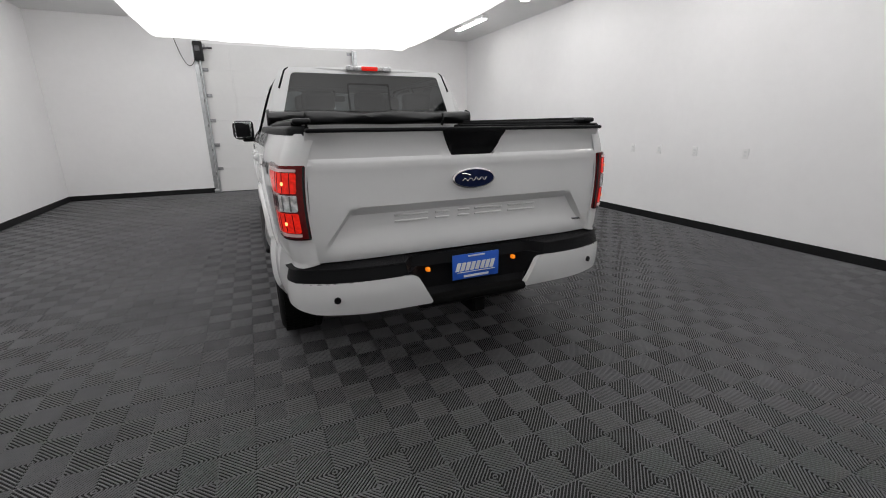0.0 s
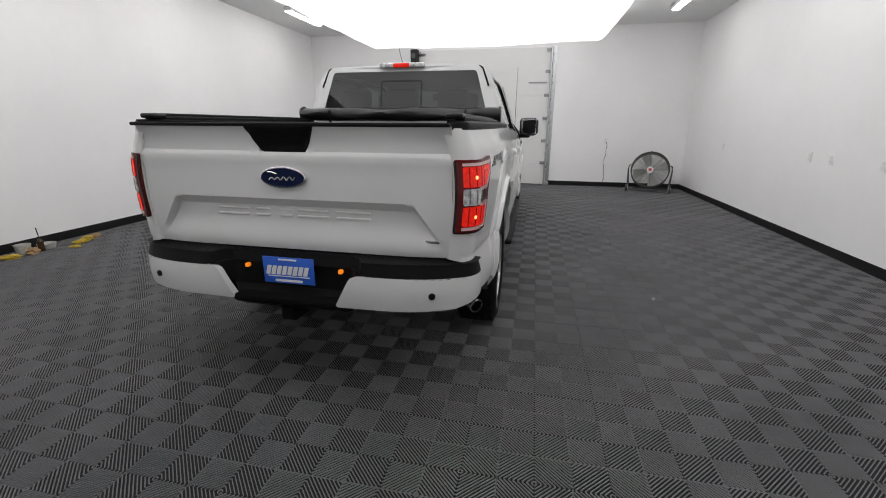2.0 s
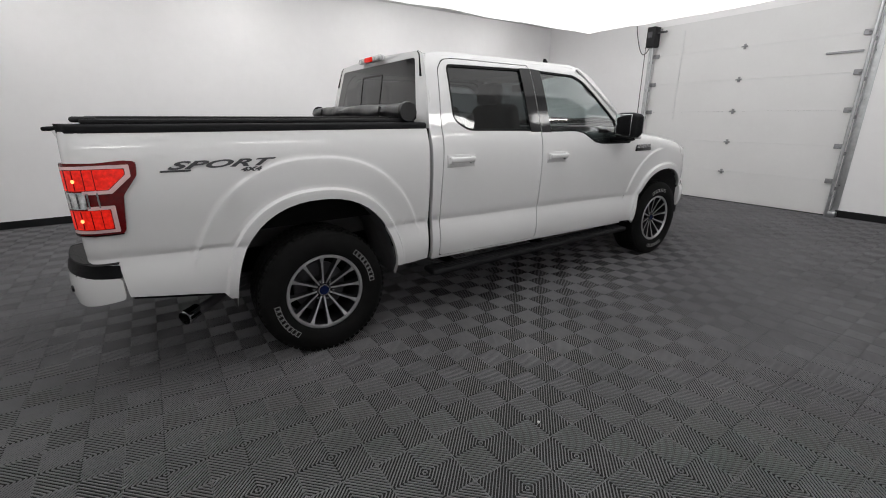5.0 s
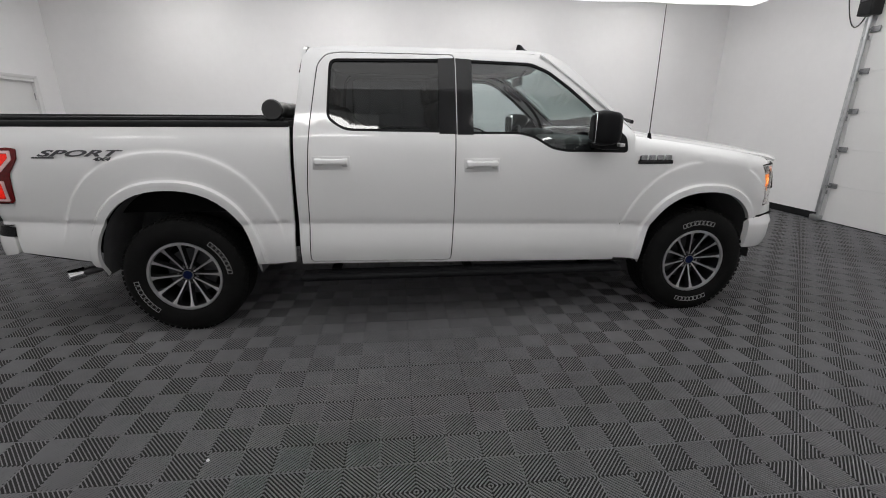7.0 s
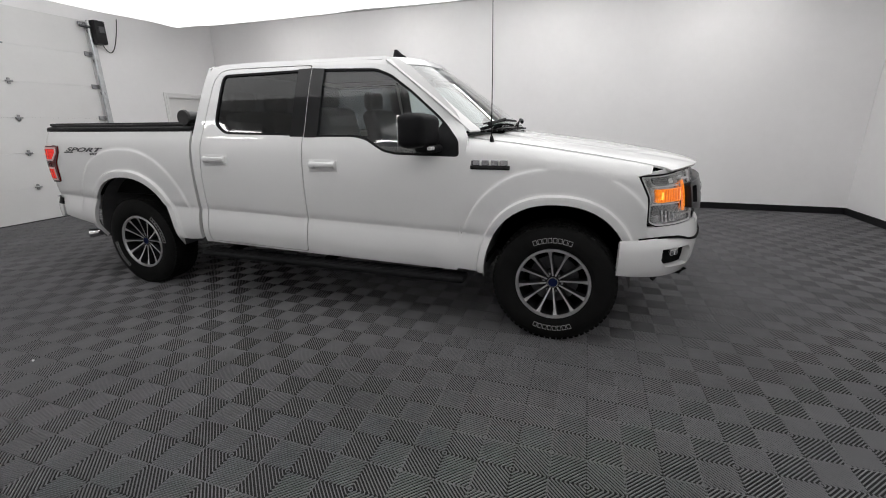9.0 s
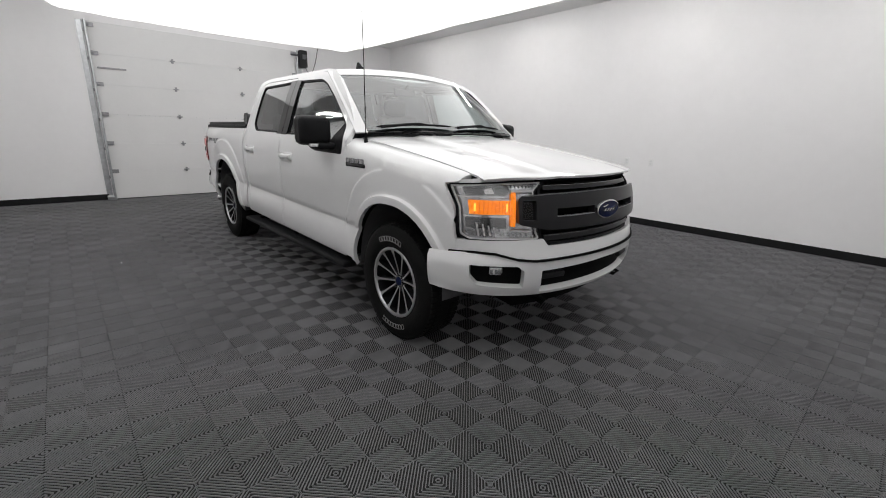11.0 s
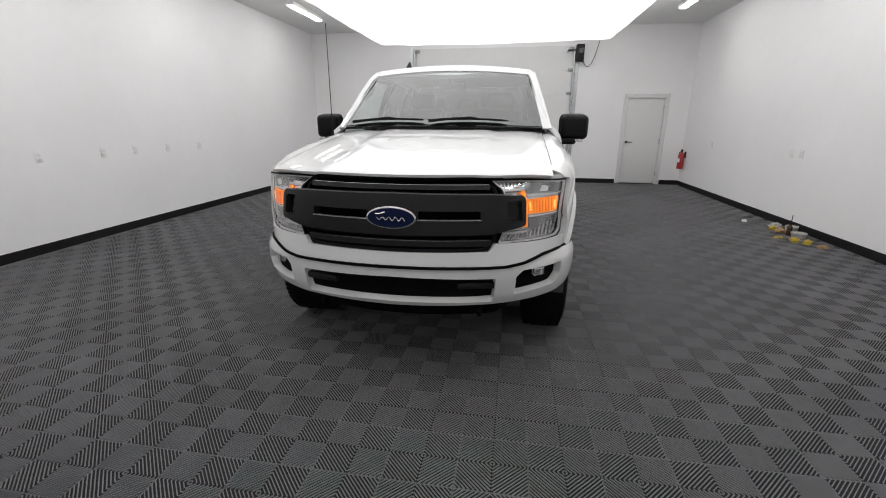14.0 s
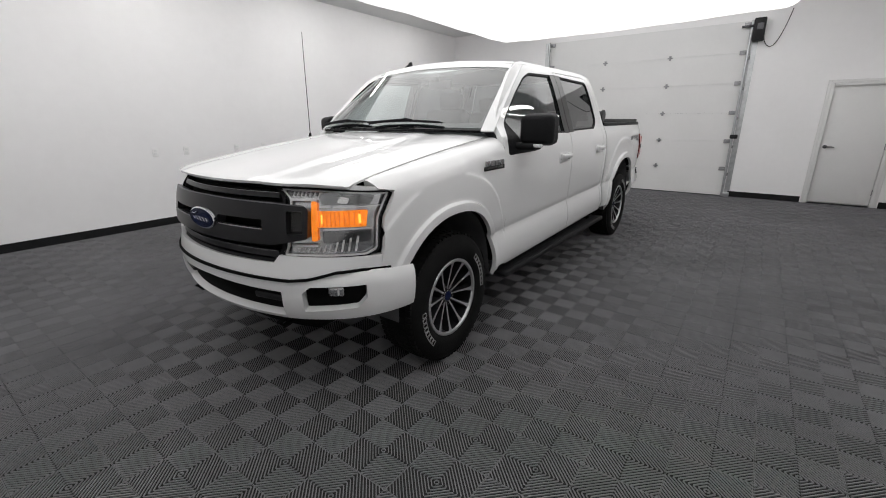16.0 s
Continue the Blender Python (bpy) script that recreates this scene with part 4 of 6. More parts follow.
plate = box_part("dealer_plate", (0, -1.172, 0.690), (0.280, 0.008, 0.138), M_PLATE, truck, 0.003, "blue dealer plate with white bars of lettering")
# writing on the plate as plain bars
for nm, cx, z, w, h, m in (("plate_bar", -0.005, 0.691, 0.235, 0.046, M_WHITEINK), ("plate_bar", 0, 0.637, 0.15, 0.012, M_WHITEINK), ("plate_bar", 0, 0.748, 0.10, 0.008, M_WHITEINK)):
    if w > 0.2:
        for k in range(8):
            bm = bmesh.new()
            x0 = cx - w / 2 + (k + 0.5) * w / 8
            bm_box(bm, (x0, -1.1775, z), (w / 8 * 0.74, 0.003, h))
            for v in bm.verts:
                v.co.x += (v.co.z - z) * 0.3
            part(nm, bm, m, plate)
    else:
        bm = bmesh.new()
        bm_box(bm, (cx, -1.1775, z), (w, 0.003, h))
        part(nm, bm, m, plate)
bm = bmesh.new()
bm_box(bm, (0, -1.1775, 0.660), (0.23, 0.003, 0.004))
part("plate_rule", bm, M_WHITEINK, plate)

# exhaust
bm = bmesh.new()
bm_tube(bm, [(0.60, -0.30, 0.48), (0.70, -0.50, 0.46), (0.80, -0.62, 0.43), (0.875, -0.72, 0.415)], 0.028, 14, caps=False)
part("exhaust_pipe", bm, M_STEELD, truck)
bm = bmesh.new()
d = Vector((0.66, -0.74, -0.12)).normalized()
c = Vector((0.905, -0.765, 0.408))
for r0, r1, a, b in ((0.036, 0.042, -0.09, 0.0), (0.042, 0.036, 0.0, 0.002), (0.036, 0.031, 0.002, -0.09)):
    bm_cyl(bm, c + d * a, c + d * b, r0, r1, 24, caps=False)
part("exhaust_tip", bm, M_CHROME, truck, "round polished exhaust tip")

# ---- front end ----
rake = curve_at([(0.40, -0.05), (0.50, 0.0), (0.62, 0.022), (0.72, 0.015), (0.80, 0.0), (0.95, -0.012), (1.08, -0.045), (1.15, -0.085), (1.19, -0.12)])


def fmap(extra=0.0):
    u0, u1 = front.u(0.68), front.u(0.88)
    return front.map(lambda u, z: rake(z) * (1 - 0.95 * smooth01(u0, u1, abs(u))) + extra)


fb_rake = curve_at([(0.40, -0.055), (0.45, -0.02), (0.50, 0.012), (0.60, 0.034), (0.68, 0.034), (0.715, 0.028), (0.735, 0.010)])
fb = Plan([(0, 4.615), (0.28, 4.592), (0.54, 4.525), (0.72, 4.430), (0.84, 4.325), (0.91, 4.215), (0.945, 4.12), (0.955, 4.06)])
fb_map = fb.map(lambda u, z: fb_rake(z))
UF = fb.end
nose = new("front_bumper")
nose.parent = truck


def sym(poly):
    """A symmetric closed outline from its right half, listed from the middle bottom to the middle top."""
    return poly + [(-x, z) for x, z in poly[::-1]]


bump_half = [(0.0, 0.462), (fb.u(0.50), 0.470), (fb.u(0.72), 0.478), (fb.u(0.88), 0.49), (UF, 0.505), (UF, 0.727), (fb.u(0.84), 0.741), (fb.u(0.76), 0.737), (fb.u(0.66), 0.705), (fb.u(0.57), 0.693), (0.0, 0.697)]
slot = rounded([(-fb.u(0.52), 0.490), (fb.u(0.52), 0.490), (fb.u(0.525), 0.630), (0.0, 0.642), (-fb.u(0.525), 0.630)], 0.009)
fog = rounded([(fb.u(0.625), 0.528), (fb.u(0.835), 0.552), (fb.u(0.862), 0.60), (fb.u(0.862), 0.672), (fb.u(0.66), 0.664), (fb.u(0.625), 0.63)], 0.009)
part("bumper_skin", sheet_mesh(sym(bump_half), fb_map, holes=[slot[::-1], fog[::-1], [(-a, b) for a, b in fog]], step=0.035, thick=0.045, flip=True), M_PAINT, nose, "white painted front bumper")
part("lower_slot", sheet_mesh(inset(slot, -0.01), fb.map(lambda u, z: fb_rake(z) - 0.045), step=0.06, thick=0.02, flip=True), M_UNDER, nose)
for s in (-1, 1):
    bm = bmesh.new()
    for x in (0.43,):
        x0, y0, nx, ny = fb.at(fb.u(x))
        bm_box(bm, (s * x0, y0 - 0.012, 0.585), (0.20, 0.05, 0.04), 0.012, 2, Matrix.Rotation(-s * 0.24, 4, "Z"))
    part("slot_pad", bm, M_BLACKP, nose)
back = sheet_mesh(inset(fog, -0.012), fb.map(lambda u, z: fb_rake(z) - 0.05), step=0.05, thick=0.01, flip=True)
for m in (back, mirrored(back)):
    put("fog_recess", m, M_UNDER, nose)
for s in (-1, 1):
    bm = bmesh.new()
    x0, y0, nx, ny = fb.at(fb.u(0.755))
    ang = math.atan2(-nx, ny) * s
    bm_box(bm, (s * x0, y0 - 0.012, 0.634), (0.075, 0.05, 0.052), 0.012, 3, Matrix.Rotation(ang, 4, "Z"))
    fl = part("fog_lamp", bm, M_REFL, nose, "small chrome fog lamp")
    # white blocks that stand in for the sparkle of the chrome
    bm = bmesh.new()
    for k in range(3):
        bm_box(bm, (s * (x0 - 0.022 + 0.022 * k), y0 + 0.014 - 0.008 * k, 0.634), (0.012, 0.012, 0.036), 0.003, 1)
    part("fog_sparkle", bm, M_LAMPGLOW, fl)
# air dam and tow hooks under the bumper
part("air_dam", sheet_mesh([(-fb.u(0.85), 0.50), (-fb.u(0.6), 0.34), (fb.u(0.6), 0.34), (fb.u(0.85), 0.50)], fb.map(lambda u, z: -0.12 - (0.46 - z) * 0.4), step=0.06, thick=0.02, flip=True), M_UNDER, nose)
for s in (-1, 1):
    bm = bmesh.new()
    bm_tube(bm, [(s * 0.45, 4.40, 0.42), (s * 0.45, 4.52, 0.40), (s * 0.45, 4.55, 0.425), (s * 0.45, 4.50, 0.44)], 0.014, 8)
    part("tow_hook", bm, M_UNDER, nose)

# header panel below the lamps and grille
head_half = [(0.0, 0.702), (front.u(0.57), 0.698), (front.u(0.66), 0.710), (front.u(0.76), 0.742), (front.u(0.84), 0.746), (front.u(0.905), 0.735), (front.u(0.905), 0.802), (front.u(0.52), 0.815), (front.u(0.49), 0.775), (0.0, 0.772)]
part("header_panel", sheet_mesh(sym(head_half), fmap(0.014), step=0.035, thick=0.04, flip=True), M_PAINT, truck)

# black strip laid in for the shade of the gap above the bumper
gap_half = [(0.0, 0.688), (front.u(0.57), 0.686), (front.u(0.66), 0.698), (front.u(0.76), 0.730), (front.u(0.84), 0.735), (front.u(0.90), 0.728), (front.u(0.90), 0.737), (front.u(0.84), 0.748), (front.u(0.76), 0.744), (front.u(0.66), 0.712), (front.u(0.57), 0.700), (0.0, 0.704)]
part("bumper_gap_shade", sheet_mesh(sym(gap_half), fmap(0.024), step=0.03, thick=0.02, flip=True), M_UNDER, truck)

# grille
grille = new("grille")
grille.parent = truck
up = lambda x: front.u(x)
part("grille_back", sheet_mesh(sym([(0.0, 0.755), (up(0.49), 0.76), (up(0.58), 0.83), (up(0.58), 1.06), (up(0.50), 1.150), (0.0, 1.156)]), fmap(-0.055), step=0.06, thick=0.01, flip=True), M_UNDER, grille)
fr_out = sym([(0.0, 0.762), (up(0.485), 0.765), (up(0.535), 0.82), (up(0.545), 1.09), (up(0.49), 1.153), (0.0, 1.157)])
fr_in = sym([(0.0, 0.784), (up(0.475), 0.787), (up(0.52), 0.83), (up(0.53), 1.08), (up(0.475), 1.132), (0.0, 1.138)])
part("grille_frame", sheet_mesh(rounded(fr_out, 0.03), fmap(-0.012), holes=[rounded(fr_in, 0.025)[::-1]], step=0.04, thick=0.05, flip=True), M_TRIM, grille)
for z, h in ((1.102, 0.015), (0.818, 0.020)):
    part("grille_bar", sheet_mesh(sym([(0.0, z - h), (up(0.505), z - h), (up(0.505), z + h * 0.6), (0.0, z + h * 0.6)]), fmap(-0.006), step=0.05, thick=0.03, flip=True), M_GREYP, grille)
    part("bar_edge", sheet_mesh(sym([(0.0, z + h * 0.55), (up(0.50), z + h * 0.55), (up(0.50), z + h * 0.55 + 0.0022), (0.0, z + h * 0.55 + 0.0022)]), fmap(-0.003), step=0.05, thick=0.01, flip=True), M_DIMCHROME, grille)
bar_o = sym([(0.0, 0.862), (up(0.50), 0.868), (up(0.665), 0.905), (up(0.672), 1.04), (up(0.655), 1.062), (up(0.50), 1.072), (0.0, 1.078)])
nost = [(up(0.13), 0.945), (up(0.445), 0.945), (up(0.445), 0.988), (up(0.13), 0.988)]
brk = [(up(0.575), 0.925), (up(0.648), 0.93), (up(0.648), 1.035), (up(0.575), 1.035)]
neg = lambda p: [(-a, b) for a, b in p]
bar = part("grille_crossbar", sheet_mesh(rounded(bar_o, 0.012), fmap(0.030), holes=[rounded(nost, 0.006)[::-1], neg(rounded(nost, 0.006)), rounded(brk, 0.01)[::-1], neg(rounded(brk, 0.01))], step=0.03, thick=0.05, flip=True), M_GREYP, grille, "wide dark grey grille crossbar")
# lighter strip painted as the highlight on the bar's rounded top edge
part("crossbar_highlight", sheet_mesh(sym([(0.0, 1.073), (up(0.50), 1.067), (up(0.648), 1.057), (up(0.648), 1.062), (up(0.50), 1.0725), (0.0, 1.0785)]), fmap(0.0315), step=0.05, thick=0.01, flip=True), M_EDGE, bar)
edge = sheet_mesh([(up(0.13), 0.941), (up(0.447), 0.941), (up(0.447), 0.9465), (up(0.13), 0.9465)], fmap(0.032), step=0.05, thick=0.02, flip=True)
pit = sheet_mesh(inset(brk, -0.006), fmap(-0.005), step=0.04, thick=0.01, flip=True)
for m in (edge, mirrored(edge)):
    put("slot_edge", m, M_DIMCHROME, bar)
for m in (pit, mirrored(pit)):
    put("bracket_pocket", m, M_UNDER, bar)
oval("emblem", (0, 4.615 + 0.014, 0.955), 0.130, 0.058, 1, grille)

# headlamps
hl = [(up(0.50), 1.136), (up(0.66), 1.134), (up(0.84), 1.124), (up(0.906), 1.112), (up(0.9045), 1.095), (up(0.889), 0.99), (up(0.887), 0.93), (up(0.885), 0.83), (up(0.86), 0.805), (up(0.53), 0.808), (up(0.555), 0.86), (up(0.57), 1.08)]


def lamp_piece(name, poly, d, m, parents, label="", r=0.006, step=0.03, thick=0.01):
    me = sheet_mesh(rounded(poly, r, 2), fmap(d), step=step, thick=thick, flip=True)
    return [put(name, q, m, p, label) for q, p in zip((me, mirrored(me)), parents)]


head = lamp_piece("headlamp", hl, -0.028, M_REFL, (truck, truck), "clear headlamp with amber turn signal lit", 0.015, 0.03, 0.02)
seal_h = sheet_mesh(rounded(inset(hl, -0.004), 0.015, 2), fmap(0.0), holes=[rounded(inset(hl, 0.004), 0.015, 2)[::-1]], step=0.03, thick=0.045, flip=True)
for m, p in zip((seal_h, mirrored(seal_h)), head):
    put("lamp_bezel", m, M_TRIM, p)
lens = lamp_piece("lamp_lens", inset(hl, 0.003), 0.004, M_LENS, head, "clear lamp lens", 0.012, 0.04, 0.0)
for q in lens:
    q.visible_shadow = False
lamp_piece("turn_signal", [(up(0.695), 0.952), (up(0.862), 0.950), (up(0.868), 1.030), (up(0.695), 1.030)], -0.014, M_AMBER, head, "amber turn signal, lit")
lamp_piece("turn_strip", [(up(0.672), 0.885), (up(0.695), 0.885), (up(0.695), 1.075), (up(0.672), 1.075)], -0.008, M_AMBER, head)
for x in (0.712, 0.842):
    lamp_piece("turn_bulb", [(up(x), 0.968), (up(x + 0.007), 0.968), (up(x + 0.007), 1.014), (up(x), 1.014)], -0.0095, M_AMBERHOT, head, r=0.003)
rim_h = sheet_mesh(rounded(inset(hl, 0.004), 0.015, 2), fmap(-0.006), holes=[rounded(inset(hl, 0.012), 0.012, 2)[::-1]], step=0.03, thick=0.012, flip=True)
for m, p in zip((rim_h, mirrored(rim_h)), head):
    put("lamp_rim", m, M_LAMPGLOW, p, "bright rim inside the lamp")
for z0, z1, x0, x1 in ((1.045, 1.052, 0.705, 0.90), (0.938, 0.945, 0.705, 0.878)):
    lamp_piece("lamp_divider", [(up(x0), z0), (up(x1), z0), (up(x1), z1), (up(x0), z1)], -0.012, M_CHROME, head, step=0.05, r=0.001)
lamp_piece("reflector_bowl", [(up(0.715), 1.058), (up(0.875), 1.056), (up(0.885), 1.100), (up(0.80), 1.114), (up(0.72), 1.116), (up(0.70), 1.09)], -0.020, M_BOWL, head, r=0.012)
# chrome patch shaped as a glint in the bowl
lamp_piece("reflector_glint", [(up(0.775), 1.066), (up(0.812), 1.062), (up(0.82), 1.088), (up(0.79), 1.098)], -0.017, M_CHROME, head, r=0.006)
lamp_piece("lower_bowl", [(up(0.715), 0.872), (up(0.872), 0.872), (up(0.874), 0.932), (up(0.715), 0.932)], -0.021, M_BOWL, head, r=0.008)
for i in range(11):
    x = 0.60 + i * 0.0225
    lift_ = 0.012 * max(0, i - 3)
    lamp_piece("reflector_rib", [(up(x), 0.828), (up(x + 0.007), 0.828), (up(x + 0.017), 0.846 + lift_ * 0.7), (up(x + 0.010), 0.846 + lift_ * 0.7)], -0.017, M_LAMPCLEAR, head, r=0.001, step=0.05, thick=0.005)
for i in range(7):
    x = 0.56 + i * 0.021
    lamp_piece("upper_flute", [(up(x), 1.098), (up(x + 0.006), 1.098), (up(x + 0.010), 1.122), (up(x + 0.004), 1.122)], -0.021, M_BOWL, head, r=0.001, step=0.05, thick=0.006)
# white inner borders along the grille bar's end
for z0, z1 in ((1.076, 1.088), (0.858, 0.868)):
    lamp_piece("lamp_border", [(up(0.578), z0), (up(0.695), z0), (up(0.695), z1), (up(0.578), z1)], -0.006, M_LAMPGLOW, head, r=0.002, step=0.04, thick=0.008)
for i in range(10):
    x = 0.702 + i * 0.0158
    lamp_piece("signal_rib", [(up(x), 0.956), (up(x + 0.0035), 0.956), (up(x + 0.0035), 1.026), (up(x), 1.026)], -0.0105, M_AMBERD, head, r=0.001, step=0.05, thick=0.004)
# painted edge over the lamp, under the hood's front corner
brow = sheet_mesh([(up(0.60), 1.130), (up(0.84), 1.120), (up(0.905), 1.107), (up(0.905), 1.130), (up(0.84), 1.150), (up(0.60), 1.158)], fmap(-0.014), step=0.03, thick=0.02, flip=True)
both("lamp_brow", brow, M_PAINT)

# ---- mirrors, steps, wheel wells, chassis ----
bm = bmesh.new()
bm_box(bm, (1.112, 2.82, 1.385), (0.205, 0.125, 0.215), 0.045, 4)
for v in bm.verts:
    v.co.y += 0.02 * (v.co.x - 1.11) / 0.1 * -1
    if v.co.y > 2.82:
        v.co.x += 0.012
        v.co.z = 1.385 + (v.co.z - 1.385) * 0.93
bm_box(bm, (1.03, 2.85, 1.275), (0.21, 0.10, 0.05), 0.02, 3)
bm_box(bm, (0.955, 2.88, 1.27), (0.06, 0.15, 0.075), 0.02, 3)
bm.transform(Matrix.Translation((1.02, 2.84, 1.335)) @ Matrix.Diagonal((1.12, 1.5, 1.02, 1)) @ Matrix.Translation((-1.06, -2.84, -1.34)))
mm = finish(bm, 50)
for ob, s, m in ((fd[0], 1, mm), (fd[1], -1, mirrored(mm))):
    mr = put("wing_mirror", m, M_TRIM, ob, "black plastic wing mirror")
    bm = bmesh.new()
    bm_box(bm, (s * 1.083, 2.717, 1.383), (0.185, 0.006, 0.185), 0.002, 1)
    for v in bm.verts:
        v.co.y += 0.02 * (abs(v.co.x) - 1.11) / 0.1 * -1
    part("mirror_glass", bm, M_MIRROR, mr)
    bm = bmesh.new()
    bm_box(bm, (s * 1.100, 2.905, 1.276), (0.11, 0.03, 0.022), 0.006, 2)
    part("mirror_signal", bm, M_LAMPCLEAR, mr)
for s in (-1, 1):
    bm = bmesh.new()
    bm_box(bm, (s * 0.945, 1.93, 0.375), (0.155, 2.32, 0.045), 0.02, 3)
    for k in range(4):
        bm_box(bm, (s * (0.90 + 0.03 * k), 1.93, 0.399), (0.012, 2.10, 0.006), 0.002, 1)
    st = part("running_board", bm, M_TRIM, truck, "black ribbed running board")
    for y in (1.0, 1.95, 2.85):
        bm = bmesh.new()
        bm_box(bm, (s * 0.80, y, 0.40), (0.25, 0.06, 0.04), 0.01)
        part("step_bracket", bm, M_UNDER, st)
    for arch, nm in ((ARCH_R, "wheel_well"), (ARCH_F, "wheel_well")):
        bm = bmesh.new()
        ln = arch_line(arch, 0.44, 1.01)
        x0, x1 = 0.94, 0.50
        A = [bm.verts.new((s * x0, y, z)) for y, z in ln]
        B = [bm.verts.new((s * x1, y, z)) for y, z in ln]
        for i in range(len(ln) - 1):
            bm.faces.new((A[i], A[i + 1], B[i + 1], B[i]))
        bm.faces.new(B)
        part(nm, bm, M_LINER, truck, smooth=30)
bm = bmesh.new()
for s in (-1, 1):
    bm_box(bm, (s * 0.45, 1.7, 0.55), (0.10, 5.4, 0.18), 0.01)
bm_box(bm, (0, 2.0, 0.56), (1.80, 2.45, 0.14))
bm_box(bm, (0, 3.7, 0.75), (1.00, 1.2, 0.5))
bm_box(bm, (0, 0.0, 0.72), (0.98, 1.5, 0.2))
bm_box(bm, (0, -0.55, 0.52), (0.9, 0.7, 0.25), 0.08)
bm_cyl(bm, (-0.8, 0, 0.40), (0.8, 0, 0.40), 0.055, seg=16)
bm_cyl(bm, (-0.8, WB, 0.40), (0.8, WB, 0.40), 0.045, seg=16)
bmesh.ops.create_uvsphere(bm, u_segments=16, v_segments=10, radius=0.15, matrix=Matrix.Translation((0.0, 0.0, 0.40)))
bm_box(bm, (0, 4.1, 0.50), (1.2, 0.5, 0.10), 0.02)
part("chassis", bm, M_UNDER, truck)

# ---- wheels ----
def ring_mesh(bm, prof, seg=64):
    """Turn a profile (x, r) round the x axis."""
    rows = []
    for k in range(seg):
        a = k * math.tau / seg
        rows.append([bm.verts.new((x, r * math.cos(a), r * math.sin(a))) for x, r in prof])
    for k in range(seg):
        r0, r1 = rows[k], rows[(k + 1) % seg]
        for i in range(len(prof) - 1):
            bm.faces.new((r0[i], r0[i + 1], r1[i + 1], r1[i]))
    return rows


def tyre_bm():
    bm = bmesh.new()
    prof = [(-0.115, 0.235), (-0.135, 0.26), (-0.142, 0.31), (-0.137, 0.355), (-0.12, 0.385), (-0.10, 0.398), (0.0, 0.404), (0.10, 0.398), (0.12, 0.385), (0.137, 0.355), (0.142, 0.31), (0.138, 0.272), (0.130, 0.258), (0.122, 0.243), (0.10, 0.235)]
    ring_mesh(bm, prof, 72)
    # tread blocks
    for k in range(64):
        a = k * math.tau / 64
        for j, x in enumerate((-0.098, -0.05, 0.0, 0.05, 0.098)):
            aa = a + (0.03 if j % 2 else 0)
            m = Matrix.Rotation(aa, 4, "X") @ Matrix.Translation((x, 0, 0.398 - (0.004 if abs(x) > 0.09 else 0)))
            bm_box(bm, (0, 0, 0), (0.036, 0.026, 0.014), 0, 1, m)
    return bm


def rim_bm():
    bm = bmesh.new()
    ring_mesh(bm, [(0.100, 0.246), (0.118, 0.247), (0.124, 0.240), (0.118, 0.230), (0.06, 0.222), (-0.10, 0.215), (-0.12, 0.24)], 64)
    return bm


def spoke_bm(k, face):
    """One of twelve slim spokes in pairs, flared where it joins the rim; face: its machined front alone."""
    bm = bmesh.new()
    mid = (k // 2) * math.tau / 6
    sg = -1 if k % 2 == 0 else 1
    rows = []
    for rad, a, x, w in ((0.044, 0.20, 0.074, 0.0058), (0.120, 0.242, 0.088, 0.0062), (0.185, 0.256, 0.102, 0.0080), (0.214, 0.260, 0.110, 0.0130), (0.234, 0.262, 0.1165, 0.0270)):
        a = mid + sg * a
        d = Vector((0, math.cos(a), math.sin(a)))
        side = d.cross(Vector((1, 0, 0)))
        c = d * rad
        if face:
            offs = ((-w * 0.86, x), (-w * 0.86, x + 0.0025), (w * 0.86, x + 0.0025), (w * 0.86, x))
        else:
            offs = ((-w * 1.35, x - 0.045), (-w, x), (w, x), (w * 1.35, x - 0.045))
        rows.append([bm.verts.new(c + side * o + Vector((xx, 0, 0))) for o, xx in offs])
    for r0, r1 in zip(rows, rows[1:]):
        for i in range(4):
            bm.faces.new((r0[i], r0[(i + 1) % 4], r1[(i + 1) % 4], r1[i]))
    bm.faces.new(rows[0][::-1])
    bm.faces.new(rows[-1])
    return bm


